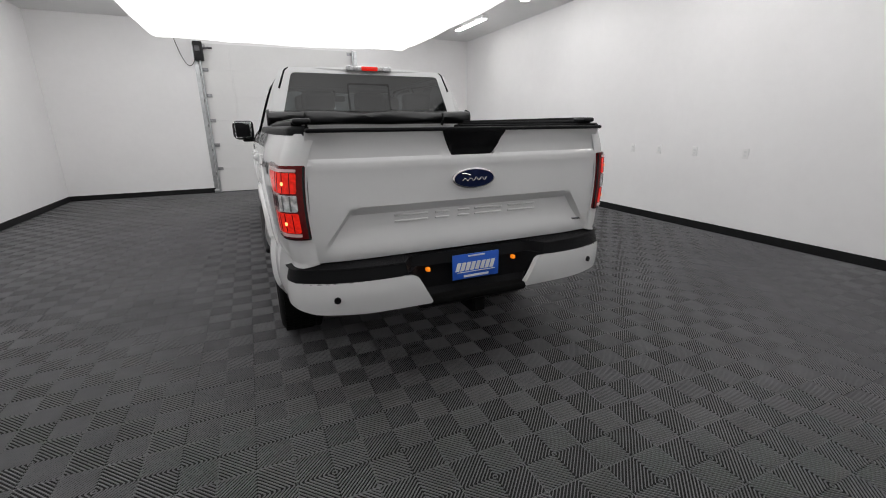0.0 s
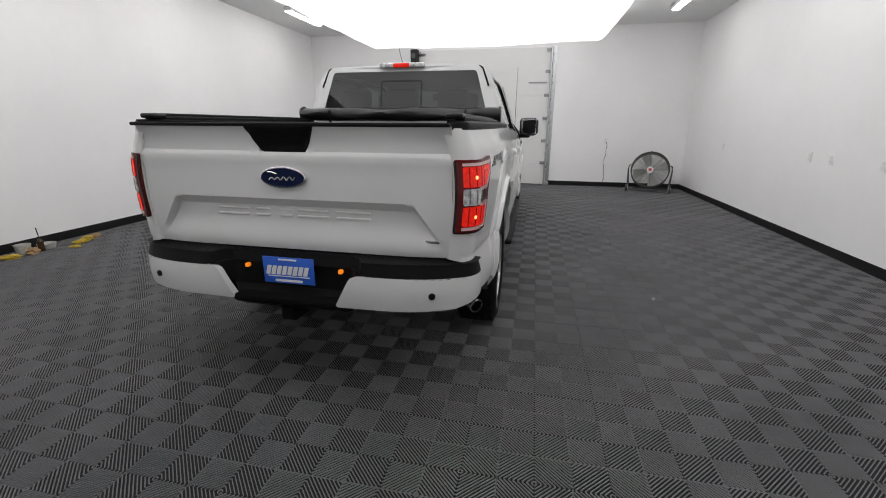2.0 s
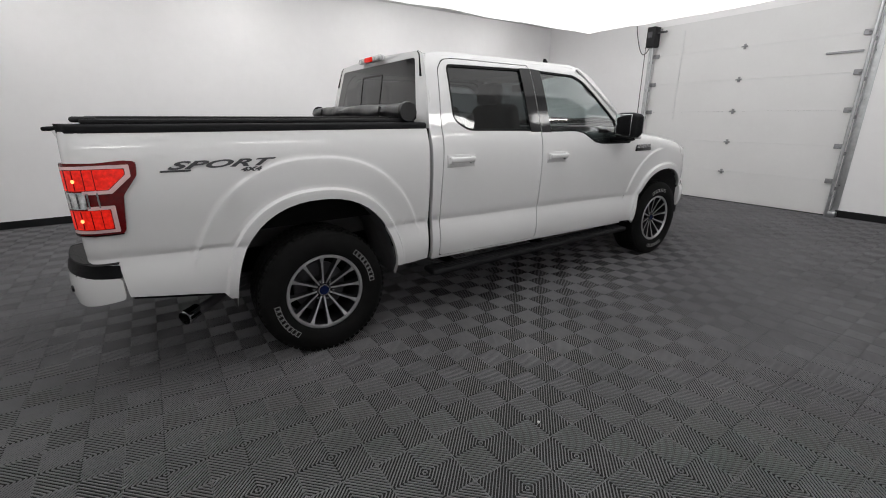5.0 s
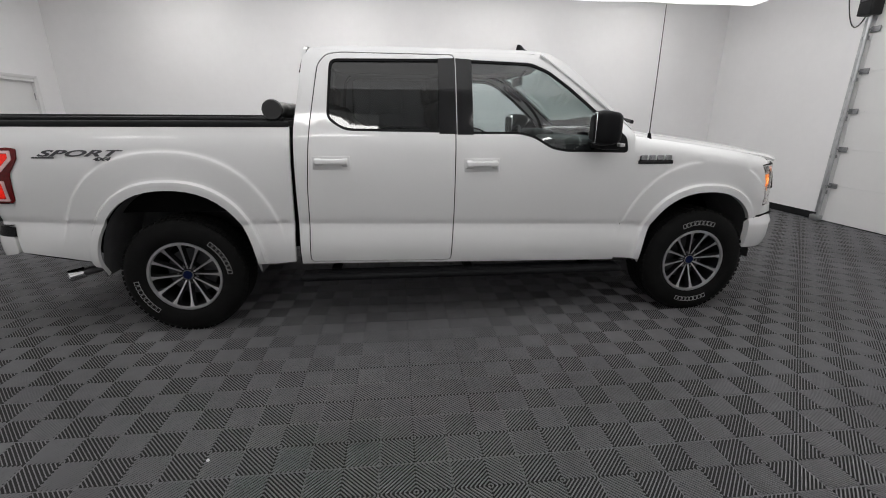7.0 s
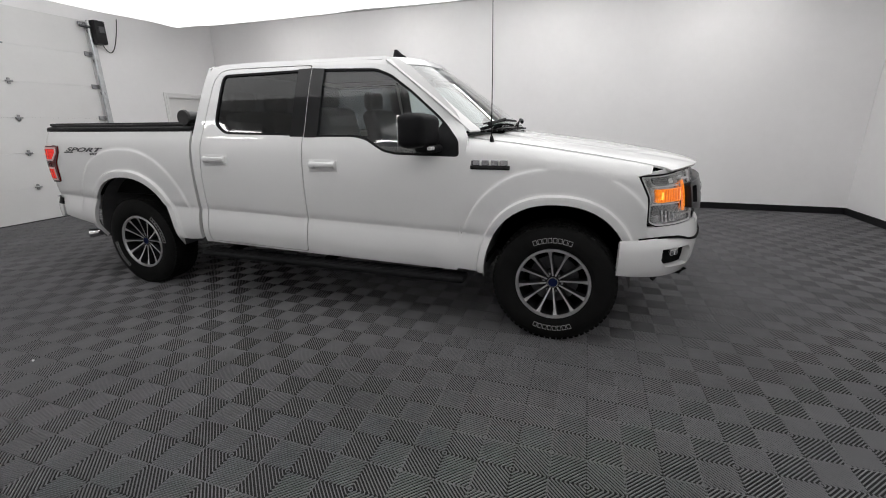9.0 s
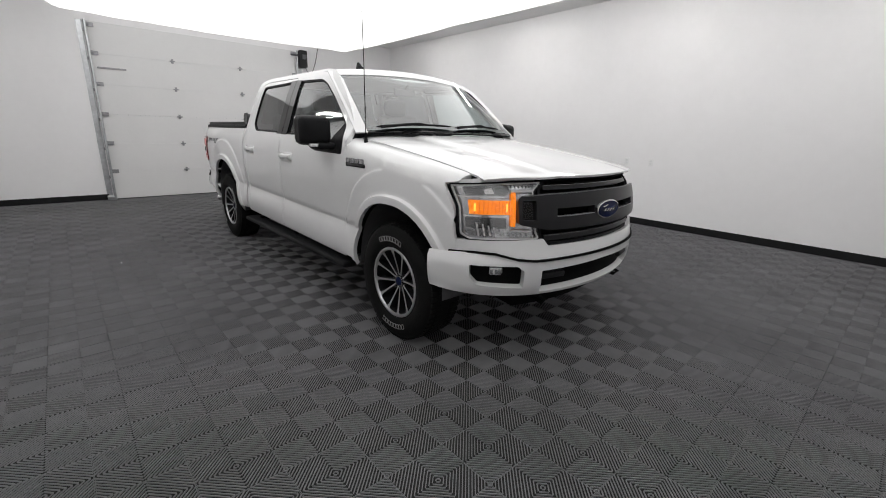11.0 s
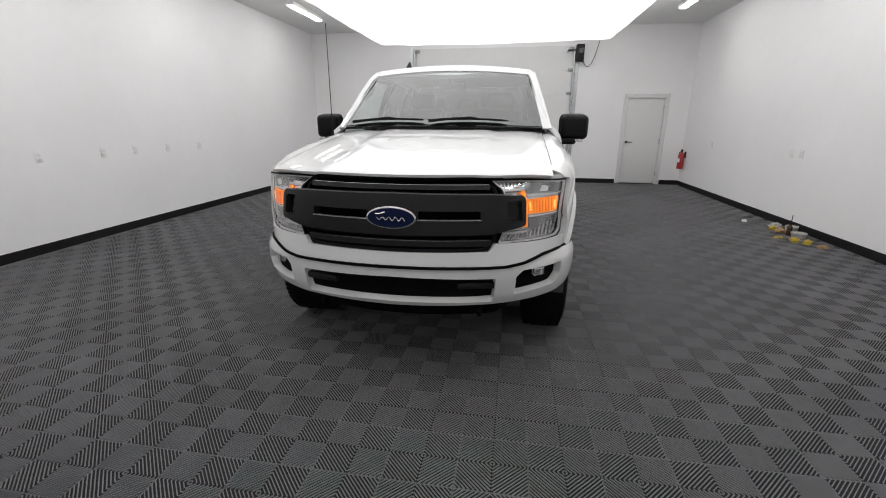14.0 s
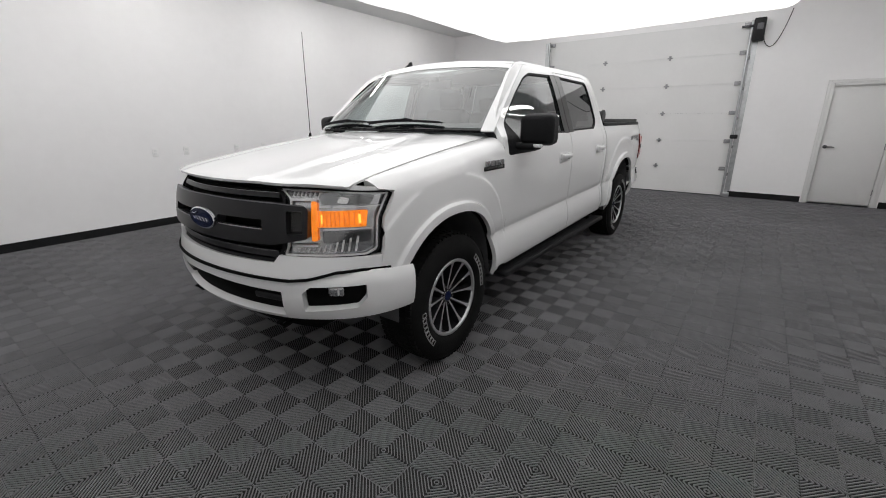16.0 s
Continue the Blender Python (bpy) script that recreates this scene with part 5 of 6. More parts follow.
def make_wheel(m, steer=0.0):
    w = new("wheel")
    w.parent = truck
    w["label"] = "dark grey alloy wheel with machined spokes"
    ty = part("tyre", tyre_bm(), M_RUBBER, w, "black all-terrain tyre with pale outlined sidewall bars")
    # outlined sidewall writing as plain bars
    for base in (math.radians(100), math.radians(280)):
        for k in range(8):
            a = base + (k - 3.5) * 0.105
            mm4 = Matrix.Rotation(a, 4, "X") @ Matrix.Translation((0.1425, 0, 0.305))
            bm = bmesh.new()
            h, wd, t = 0.030, 0.024, 0.003
            for c, s in (((0, 0, h / 2), (0.003, wd, t)), ((0, 0, -h / 2), (0.003, wd, t)), ((0, wd / 2, 0), (0.003, t, h)), ((0, -wd / 2, 0), (0.003, t, h))):
                bm_box(bm, c, s)
            bm.transform(mm4)
            part("sidewall_bar", bm, M_LETTER, ty)
    part("rim", rim_bm(), M_WHEELD, w)
    for k in range(12):
        sp = part("spoke", spoke_bm(k, False), M_WHEELD, w)
        part("spoke_face", spoke_bm(k, True), M_ALU, sp, "bright machined spoke face")
    bm = bmesh.new()
    bm_cyl(bm, (0.02, 0, 0), (0.066, 0, 0), 0.082, 0.072, 36)
    part("hub", bm, M_WHEELD, w)
    bm = bmesh.new()
    ring_mesh(bm, [(0.114, 0.222), (0.1275, 0.227), (0.1275, 0.240), (0.12, 0.245)], 64)
    part("rim_lip", bm, M_ALU, w)
    bm = bmesh.new()
    bm_cyl(bm, (0.06, 0, 0), (0.084, 0, 0), 0.040, 0.037, 28)
    cap = part("centre_cap", bm, M_CHROME, w, "dark blue centre cap with chrome rim")
    bm = bmesh.new()
    bm_cyl(bm, (0.08, 0, 0), (0.0862, 0, 0), 0.031, 0.030, 28)
    part("cap_field", bm, M_BLUE, cap)
    for k in range(6):
        a = (k + 0.5) * math.tau / 6
        bm = bmesh.new()
        c = Vector((0, math.cos(a), math.sin(a))) * 0.062
        bm_cyl(bm, c + Vector((0.060, 0, 0)), c + Vector((0.080, 0, 0)), 0.0095, 0.008, 6)
        part("wheel_nut", bm, M_CHROME, w)
    bm = bmesh.new()
    bm_cyl(bm, (-0.02, 0, 0), (0.0, 0, 0), 0.165, 0.165, 40)
    part("brake_disc", bm, M_STEELD, w)
    bm = bmesh.new()
    bm_cyl(bm, (-0.12, 0, 0), (-0.10, 0, 0), 0.22, 0.22, 24)
    part("brake_shield", bm, M_UNDER, w)
    w.matrix_basis = m
    return w


XWH = 0.842
wheel = make_wheel(Matrix.Translation((XWH, 0, HUBZ)) @ Matrix.Rotation(0.3, 4, "X"))
copy_thing(wheel, Matrix.Translation((XWH, WB, HUBZ)) @ Matrix.Rotation(1.45, 4, "X"))
half = Matrix.Rotation(math.pi, 4, "Z")
copy_thing(wheel, Matrix.Translation((-XWH, 0, HUBZ)) @ half @ Matrix.Rotation(0.8, 4, "X"))
copy_thing(wheel, Matrix.Translation((-XWH, WB, HUBZ)) @ half @ Matrix.Rotation(0.2, 4, "X"))

# ---- side badges and decals ----
def side_frame(y, z, s):
    """Text frame on the body side: reads along the truck as seen from that side."""
    x = side_x(y, z) + 0.0015
    return Matrix(((0, 0, s, s * x), (s, 0, 0, y), (0, 1, 0, z), (0, 0, 0, 1)))


def wrap(me, s):
    """Lays flat lettering onto the curved body side."""
    bm = bmesh.new()
    bm.from_mesh(me)
    bmesh.ops.triangulate(bm, faces=bm.faces[:])
    for _ in range(3):
        long_ = [e for e in bm.edges if e.calc_length() > 0.02]
        if long_:
            bmesh.ops.subdivide_edges(bm, edges=long_, cuts=1)
            bmesh.ops.triangulate(bm, faces=[f for f in bm.faces if len(f.verts) > 3])
    mid = sum(abs(v.co.x) for v in bm.verts) / len(bm.verts)
    for v in bm.verts:
        v.co.x = s * (side_x(v.co.y, v.co.z) + 0.0025 + abs(v.co.x) - mid)
    return bm


for s in (-1, 1):
    me = text_mesh("SPORT", 0.082, 0.001, side_frame(-0.495, 1.222, s) @ Matrix.Diagonal((1.78, 0.62, 1, 1)), 0.0028, 0.5, 1.06)
    dq = put("sport_decal", wrap(me, s), M_DECAL, truck, "dark grey italic decal lettering SPORT 4X4")
    put("decal_word", wrap(text_mesh("4X4", 0.042, 0.001, side_frame(-0.495 + s * 0.145, 1.188, s) @ Matrix.Diagonal((1.3, 0.65, 1, 1)), 0.0025, 0.35, 1.05), s), M_DECAL, dq)
    bm = bmesh.new()
    for k in range(8):
        yb = -0.495 - s * 0.19 + (k - 3.5) * 0.0162
        bm_box(bm, (s * (side_x(yb, 1.198) + 0.0015), yb, 1.198), (0.003, 0.0162, 0.009))
    part("decal_bar", bm, M_DECAL, dq)
    # fender badge: plain chrome bars over a black strip
    bm = bmesh.new()
    bm_box(bm, (s * (side_x(3.25, 1.155) + 0.004), 3.25, 1.152), (0.008, 0.255, 0.026), 0.003)
    bd = part("fender_badge", bm, M_GLOSSB, truck, "chrome and black fender badge")
    bm = bmesh.new()
    for k in range(4):
        y = 3.16 + 0.06 * k
        bm_box(bm, (s * (side_x(3.25, 1.178) + 0.006), y, 1.182), (0.008, 0.046, 0.034), 0.002, 1)
        bm_box(bm, (s * (side_x(3.25, 1.178) + 0.006), 3.135 + 0.0 * k, 1.17), (0.008, 0.010, 0.05), 0.002, 1)
    part("badge_bar", bm, M_DIMCHROME, bd)
    # dark filler that stands in for shade in the gap between bed and cab
    bm = bmesh.new()
    bm_box(bm, (s * 0.90, 0.782, 0.93), (0.05, 0.03, 0.90))
    part("body_gap_shade", bm, M_UNDER, truck)

# ---- cab interior ----
def seat_bm(w, kind):
    bm = bmesh.new()
    if kind == "base":
        bm_box(bm, (0, 0.06, 0.0), (w, 0.52, 0.16), 0.06, 4)
    elif kind == "back":
        bm_box(bm, (0, 0, 0.30), (w, 0.15, 0.62), 0.06, 4, Matrix.Rotation(radians(14), 4, "X"))
    else:
        bm_box(bm, (0, -0.12, 0.69), (min(w, 0.28), 0.10, 0.17), 0.045, 4)
    return bm


def make_seat(x, y, z, w):
    for k, nm in (("base", "seat_cushion"), ("back", "seat_back"), ("head", "headrest")):
        bm = seat_bm(w, k)
        bm.transform(Matrix.Translation((x, y + (-0.22 if k != "base" else 0), z)))
        part(nm, bm, M_SEAT, truck)


for x in (-0.42, 0.42):
    make_seat(x, 2.08, 0.95, 0.52)
for x in (-0.45, 0.0, 0.45):
    make_seat(x, 1.22, 0.93, 0.46)
bm = bmesh.new()
bm_box(bm, (0, 2.95, 1.16), (1.62, 0.46, 0.28), 0.08, 4)
bm_box(bm, (-0.40, 2.82, 1.29), (0.40, 0.24, 0.12), 0.05, 4)
bm_box(bm, (0, 2.55, 0.90), (0.28, 0.9, 0.25), 0.05, 3)
part("dashboard", bm, M_DASH, truck)
bm = bmesh.new()
n = 32
c, ax = Vector((-0.40, 2.56, 1.20)), Matrix.Rotation(radians(65), 4, "X")
bm_tube(bm, [c + (ax @ Vector((0.185 * math.cos(k * math.tau / n), 0.185 * math.sin(k * math.tau / n), 0))) for k in range(n + 1)], 0.016, 8, caps=False)
for a in (0.2, math.pi - 0.2, -math.pi / 2):
    bm_tube(bm, [c, c + (ax @ Vector((0.18 * math.cos(a), 0.18 * math.sin(a), 0)))], 0.016, 6)
bm_cyl(bm, c, c + Vector((0, 0.25, -0.08)), 0.05, 0.04, 14)
part("steering_wheel", bm, M_DASH, truck)
bm = bmesh.new()
bm_box(bm, (0, 1.9, 0.66), (1.70, 2.3, 0.04))
for s in (-1, 1):
    bm_box(bm, (s * 0.90, 2.45, 0.97), (0.05, 1.15, 0.60))
    bm_box(bm, (s * 0.90, 1.35, 0.98), (0.05, 0.95, 0.62))
bm_box(bm, (0, 0.86, 1.0), (1.7, 0.04, 0.75))
bm_box(bm, (0, 3.06, 0.95), (1.7, 0.06, 0.6))
part("cabin_lining", bm, M_DASH, truck)
bm = bmesh.new()
bm_box(bm, (0, 1.67, 1.868), (1.36, 1.50, 0.02), 0.008)
part("headliner", bm, M_HEADL, truck)
bm = bmesh.new()
bm_box(bm, (0.0, 2.50, 1.74), (0.24, 0.03, 0.07), 0.015, 3)
bm_cyl(bm, (0, 2.50, 1.76), (0, 2.57, 1.83), 0.012, seg=8)
part("rear_view_mirror", bm, M_DASH, truck)
for s in (-1, 1):
    bm = bmesh.new()
    bm_tube(bm, [(s * 0.76, 2.75, 1.62), (s * 0.735, 2.67, 1.66), (s * 0.73, 2.61, 1.70), (s * 0.74, 2.56, 1.75)], 0.014, 8)
    part("grab_handle", bm, M_SEAT, truck)
bm = bmesh.new()
bm_box(bm, (-0.62, 2.545, 1.825), (0.045, 0.004, 0.03), 0.001, 1, Matrix.Rotation(radians(-40), 4, "X"))
part("windshield_sticker", bm, M_WHITEINK, truck)

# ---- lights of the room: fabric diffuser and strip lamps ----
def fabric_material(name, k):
    """White diffuser cloth lit from within, with soft wrinkles and seams; noise in the glow stands in for their
    shading.
    """
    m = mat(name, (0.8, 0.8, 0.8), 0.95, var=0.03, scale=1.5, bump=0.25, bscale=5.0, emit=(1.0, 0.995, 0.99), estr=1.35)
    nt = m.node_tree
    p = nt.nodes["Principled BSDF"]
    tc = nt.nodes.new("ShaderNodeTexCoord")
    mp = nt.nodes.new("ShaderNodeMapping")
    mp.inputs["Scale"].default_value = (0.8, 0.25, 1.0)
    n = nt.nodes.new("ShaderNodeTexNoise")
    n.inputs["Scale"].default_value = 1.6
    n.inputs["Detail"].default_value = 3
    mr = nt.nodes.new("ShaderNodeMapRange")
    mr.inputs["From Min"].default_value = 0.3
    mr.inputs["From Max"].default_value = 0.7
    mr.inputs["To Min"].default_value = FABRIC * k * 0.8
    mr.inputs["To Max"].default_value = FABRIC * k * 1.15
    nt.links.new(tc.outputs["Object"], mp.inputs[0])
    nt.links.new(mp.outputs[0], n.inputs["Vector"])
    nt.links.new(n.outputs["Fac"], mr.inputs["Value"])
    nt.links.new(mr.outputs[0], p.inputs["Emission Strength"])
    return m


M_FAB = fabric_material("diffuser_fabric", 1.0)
# glow of the cloth's sides, raised above the underside's to brighten the walls
M_HEM = fabric_material("wall_fill_fabric", 1.7)
M_TUBE = mat("lit_strip_lens", (0.85, 0.85, 0.85), 0.4, emit=(1.0, 0.99, 0.97), estr=STRIP)
M_FIX = mat("white_enamel", (0.75, 0.75, 0.75), 0.4, var=0.03, scale=8)
X0, X1, Y0, Y1, ZB = -2.52, 2.45, -2.95, 6.62, 2.95


def cloth(a, b):
    """The diffuser's lower side: flat with soft sag, rolled up at the edges."""
    dx = min(a - X0, X1 - a)
    dy = min(b - Y0, Y1 - b)
    d = max(0.0, min(dx, dy))
    lift = 0.20 * max(0.0, 1 - d / 0.30) ** 2.2
    sag = 0.035 * math.sin((a - X0) / (X1 - X0) * math.pi) - 0.03 * noise.noise((a * 0.9, b * 0.35, 0.0)) - 0.012 * noise.noise((a * 3, b * 0.8, 3.0))
    return Vector((a, b, ZB + lift - sag + 0.02 * noise.noise((b * 1.4, 7.0, a * 0.3)) * (d < 0.4)))


diffuser = new("ceiling_diffuser")
tagged(diffuser, "large white fabric light diffuser hanging from the ceiling, glowing softly", "diffuser")
bm = bmesh.new()
nx, ny = 44, 84
g = [[bm.verts.new(cloth(X0 + (X1 - X0) * (0.5 - 0.5 * math.cos(math.pi * (i / nx) ** 1.0)), Y0 + (Y1 - Y0) * (0.5 - 0.5 * math.cos(math.pi * j / ny)))) for i in range(nx + 1)] for j in range(ny + 1)]
for j in range(ny):
    for i in range(nx):
        bm.faces.new((g[j][i], g[j + 1][i], g[j + 1][i + 1], g[j][i + 1]))
bh = bmesh.new()
ring_pts = []
for a0, b0, a1, b1 in ((X0, Y0, X1, Y0), (X1, Y0, X1, Y1), (X1, Y1, X0, Y1), (X0, Y1, X0, Y0)):
    k = 60
    ring_pts += [(a0 + (a1 - a0) * i / k, b0 + (b1 - b0) * i / k) for i in range(k)]
lo = [bh.verts.new(cloth(p, q) + Vector((0, 0, 0.001))) for p, q in ring_pts]
hi = [bh.verts.new((p * 0.995, q, H)) for p, q in ring_pts]
for i in range(len(lo)):
    j = (i + 1) % len(lo)
    bh.faces.new((lo[i], lo[j], hi[j], hi[i]))
part("hem", bh, M_HEM, diffuser, "white fabric side of the diffuser, glow raised to light the walls", smooth=60)
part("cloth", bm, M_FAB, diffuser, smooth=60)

strip_kit = None
for x in (-3.52, 3.52):
    for k in range(4):
        y = -1.98 + k * 2.56
        if strip_kit is None:
            strip_kit = new("strip_lamp")
            tagged(strip_kit, "white ceiling strip lamp, switched on", "strip lamp", "ceiling strip lamps")
            bm = bmesh.new()
            bm_box(bm, (0, 0, 0.035), (0.15, 1.26, 0.066), 0.012, 2)
            part("housing", bm, M_FIX, strip_kit)
            bm = bmesh.new()
            bm_box(bm, (0, 0, -0.004), (0.115, 1.22, 0.02), 0.006, 2)
            part("lens", bm, M_TUBE, strip_kit)
            strip_kit.matrix_basis = pose(x, y, H - 0.066)
        else:
            copy_thing(strip_kit, pose(x, y, H - 0.066))

# ---- overhead doors with their tracks ----
M_HINGE = mat("hinge_steel", (0.32, 0.32, 0.33), 0.45, metal=0.8, var=0.2, scale=30)
M_CABLE = mat("black_cable", (0.015, 0.015, 0.016), 0.5, var=0.1, scale=30)


def overhead_door(name, x0, x1, y, inward, motor_side, cols, label):
    """Sectional steel door; inward: +1 where the room lies towards +y."""
    d = new(name)
    tagged(d, label, "overhead door", kind="structure")
    w = x1 - x0
    n = 6
    h = (GD_H - 0.012) / n
    for k in range(n):
        bm = bmesh.new()
        bm_box(bm, ((x0 + x1) / 2, y - inward * 0.025, 0.012 + h * (k + 0.5)), (w - 0.01, 0.05, h - 0.001), 0.0008, 1)
        sec = put("door_section", bm, M_DOORW, d)
        if k:
            for i in range(1, cols + 1):
                xh = x0 + w * i / (cols + 1)
                bm = bmesh.new()
                z = 0.012 + h * k
                bm_box(bm, (xh, y + inward * 0.012, z), (0.036, 0.014, 0.085), 0.003, 1)
                bm_cyl(bm, (xh - 0.045, y + inward * 0.022, z), (xh + 0.045, y + inward * 0.022, z), 0.011, seg=10)
                put("hinge", bm, M_HINGE, sec)
    bm = bmesh.new()
    bm_box(bm, ((x0 + x1) / 2, y - inward * 0.02, 0.006), (w - 0.01, 0.05, 0.012))
    put("bottom_seal", bm, M_BASE, d)
    for s, xe in ((-1, x0), (1, x1)):
        bm = bmesh.new()
        bm_box(bm, (xe + s * 0.05, y + inward * 0.03, GD_H / 2), (0.006, 0.055, GD_H), 0.001, 1)
        bm_box(bm, (xe + s * 0.09, y + inward * 0.004, GD_H / 2), (0.08, 0.006, GD_H), 0.001, 1)
        bm_tube(bm, [(xe + s * 0.015, y + inward * 0.07, 0.02), (xe + s * 0.015, y + inward * 0.07, GD_H)], 0.022, 10)
        tr = put("door_track", bm, M_GALV, d, "galvanised steel door track")
        for k in range(1, n + 1):
            z = 0.012 + h * k - (0.06 if k == n else 0)
            bm = bmesh.new()
            bm_box(bm, (xe - s * 0.05, y + inward * 0.02, z), (0.12, 0.02, 0.07), 0.005, 1)
            bm_cyl(bm, (xe - s * 0.05, y + inward * 0.05, z), (xe + s * 0.02, y + inward * 0.06, z), 0.012, seg=10)
            bm_box(bm, (xe + s * 0.03, y + inward * 0.045, z - 0.1), (0.05, 0.06, 0.05), 0.004, 1)
            put("roller_bracket", bm, M_HINGE, tr)
        bm = bmesh.new()
        bm_box(bm, (xe + s * 0.06, y + inward * 0.04, 0.04), (0.14, 0.09, 0.08), 0.01, 2)
        put("track_foot", bm, M_GALV, tr)
    bm = bmesh.new()
    zl = 2.35
    xs = x1 if motor_side < 0 else x0
    s = -1 if motor_side < 0 else 1
    bm_box(bm, (xs + s * 0.27, y + inward * 0.014, zl), (0.42, 0.02, 0.03), 0.004, 1)
    put("slide_latch", bm, M_HINGE, d)
    return d


door_f = overhead_door("door_1", GD_F[0], GD_F[1], YF, -1, -1, 1, "closed white sectional overhead door with galvanised tracks")
door_r = overhead_door("door_2", GD_R[0], GD_R[1], YR, 1, -1, 2, "closed white sectional overhead door with galvanised tracks")


def opener(x, y, inward, label):
    o = new("door_opener")
    tagged(o, label, "door opener", "door openers")
    bm = bmesh.new()
    bm_box(bm, (x, y + inward * 0.10, 2.93), (0.17, 0.19, 0.36), 0.015, 2)
    part("motor_box", bm, M_BLACKP, o)
    bm = bmesh.new()
    bm_cyl(bm, (x + 0.05, y + inward * 0.10, 3.0), (x + 0.26, y + inward * 0.10, 3.0), 0.02, seg=12)
    bm_box(bm, (x - 0.01, y + inward * 0.2, 2.97), (0.09, 0.02, 0.10), 0.004, 1)
    part("shaft", bm, M_STEELD, o)
    bm = bmesh.new()
    pts = []
    for i in range(17):
        t = i / 16
        pts.append((x - 0.08 - 0.34 * t, y + inward * 0.04, 2.80 - 0.22 * math.sin(math.pi * t) ** 0.8 + 0.42 * t * t))
    bm_tube(bm, pts, 0.007, 6)
    part("cable", bm, M_CABLE, o, "loop of black cable")
    return o


opener(GD_F[0] - 0.02, YF, -1, "black door opener motor box with hanging cable")
opener(GD_R[0] - 0.12, YR, 1, "black door opener motor box with hanging cable")
bm = bmesh.new()
bm_box(bm, (GD_R[0] - 0.04, YR + 0.12, 1.13), (0.12, 0.10, 0.07), 0.01, 2)
tagged(put("door_sensor", bm, M_BLACKP), "black door sensor box on the track", "sensor")
bm = bmesh.new()
bm_tube(bm, [(GD_F[0] + 0.55, YF - 0.03, 2.98), (GD_F[0] + 0.55, YF - 0.035, 2.2), (GD_F[0] + 0.56, YF - 0.035, 1.4)], 0.006, 6)
tagged(put("pull_rope", bm, M_FIX), "thin white pull rope hanging on the overhead door", "rope")

# ---- walk door in the rear wall ----
wd = new("door_3")
tagged(wd, "closed white steel walk door with a lever handle", "door", kind="structure")
pw, pc = PD[1] - PD[0], (PD[0] + PD[1]) / 2
box_part("door_leaf", (pc, YR - 0.045, PD[2] / 2 + 0.002), (pw - 0.10, 0.045, PD[2] - 0.05), M_DOORW, wd, 0.004)
for s in (-1, 1):
    box_part("door_jamb", (pc + s * (pw / 2 - 0.0225), YR - 0.04, PD[2] / 2), (0.045, 0.12, PD[2]), M_DOORW, wd, 0.004)
    box_part("door_casing", (pc + s * (pw / 2 + 0.022), YR + 0.008, PD[2] / 2 + 0.025), (0.045, 0.016, PD[2] + 0.05), M_DOORW, wd, 0.004)
box_part("door_head", (pc, YR - 0.04, PD[2] - 0.0225), (pw - 0.092, 0.12, 0.045), M_DOORW, wd, 0.004)
box_part("door_casing", (pc, YR + 0.008, PD[2] + 0.025), (pw - 0.002, 0.016, 0.045), M_DOORW, wd, 0.004)
bm = bmesh.new()
hx = PD[1] - 0.11
bm_cyl(bm, (hx, YR - 0.022, 0.98), (hx, YR - 0.008, 0.98), 0.03, seg=20)
bm_cyl(bm, (hx, YR - 0.01, 0.98), (hx, YR + 0.03, 0.98), 0.011, seg=12)
bm_tube(bm, [(hx, YR + 0.03, 0.98), (hx - 0.06, YR + 0.034, 0.98), (hx - 0.12, YR + 0.03, 0.977)], 0.010, 8)
put("door_lever", bm, M_STEELD, wd, "dark metal lever handle")
for z in (0.25, 1.0, 1.75):
    box_part("door_hinge", (PD[0] + 0.05, YR - 0.02, z), (0.012, 0.014, 0.10), M_HINGE, wd, 0.002)
bm = bmesh.new()
bm_box(bm, (pc, YR - T - 0.01, PD[2] / 2), (pw + 0.02, 0.02, PD[2] + 0.02))
structure("door_backing", bm, M_WALL, "plain wall behind the closed walk door", "wall")

# ---- fire extinguisher ----
M_REDP = mat("red_enamel", (0.42, 0.02, 0.02), 0.3, var=0.1, scale=20, coat=0.5)
ex = new("fire_extinguisher")
tagged(ex, "red fire extinguisher with white label hung on the wall", "fire extinguisher")
bm = bmesh.new()
ex_c = (-4.41, -4.0)
ring = []
for r, z in ((0.0, 0.40), (0.055, 0.402), (0.066, 0.42), (0.066, 0.70), (0.05, 0.745), (0.022, 0.765), (0.022, 0.78)):
    ring.append([bm.verts.new((ex_c[0] + max(r, 0.001) * math.cos(k * math.tau / 24), ex_c[1] + max(r, 0.001) * math.sin(k * math.tau / 24), z)) for k in range(24)])
for r0, r1 in zip(ring, ring[1:]):
    for k in range(24):
        bm.faces.new((r0[k], r0[(k + 1) % 24], r1[(k + 1) % 24], r1[k]))
part("cylinder", bm, M_REDP, ex)
bm = bmesh.new()
for k in range(12):
    a0, a1 = -0.9 + k * 0.15, -0.9 + (k + 1) * 0.15
    vs = [bm.verts.new((ex_c[0] + 0.0675 * math.cos(a), ex_c[1] + 0.0675 * math.sin(a), z)) for a, z in ((a0, 0.55), (a1, 0.55), (a1, 0.64), (a0, 0.64))]
    bm.faces.new(vs)
part("paper_label", bm, M_WHITEINK, ex)
bm = bmesh.new()
bm_box(bm, (ex_c[0], ex_c[1], 0.80), (0.035, 0.035, 0.05), 0.006)
bm_box(bm, (ex_c[0] + 0.01, ex_c[1] + 0.03, 0.835), (0.02, 0.13, 0.014), 0.004)
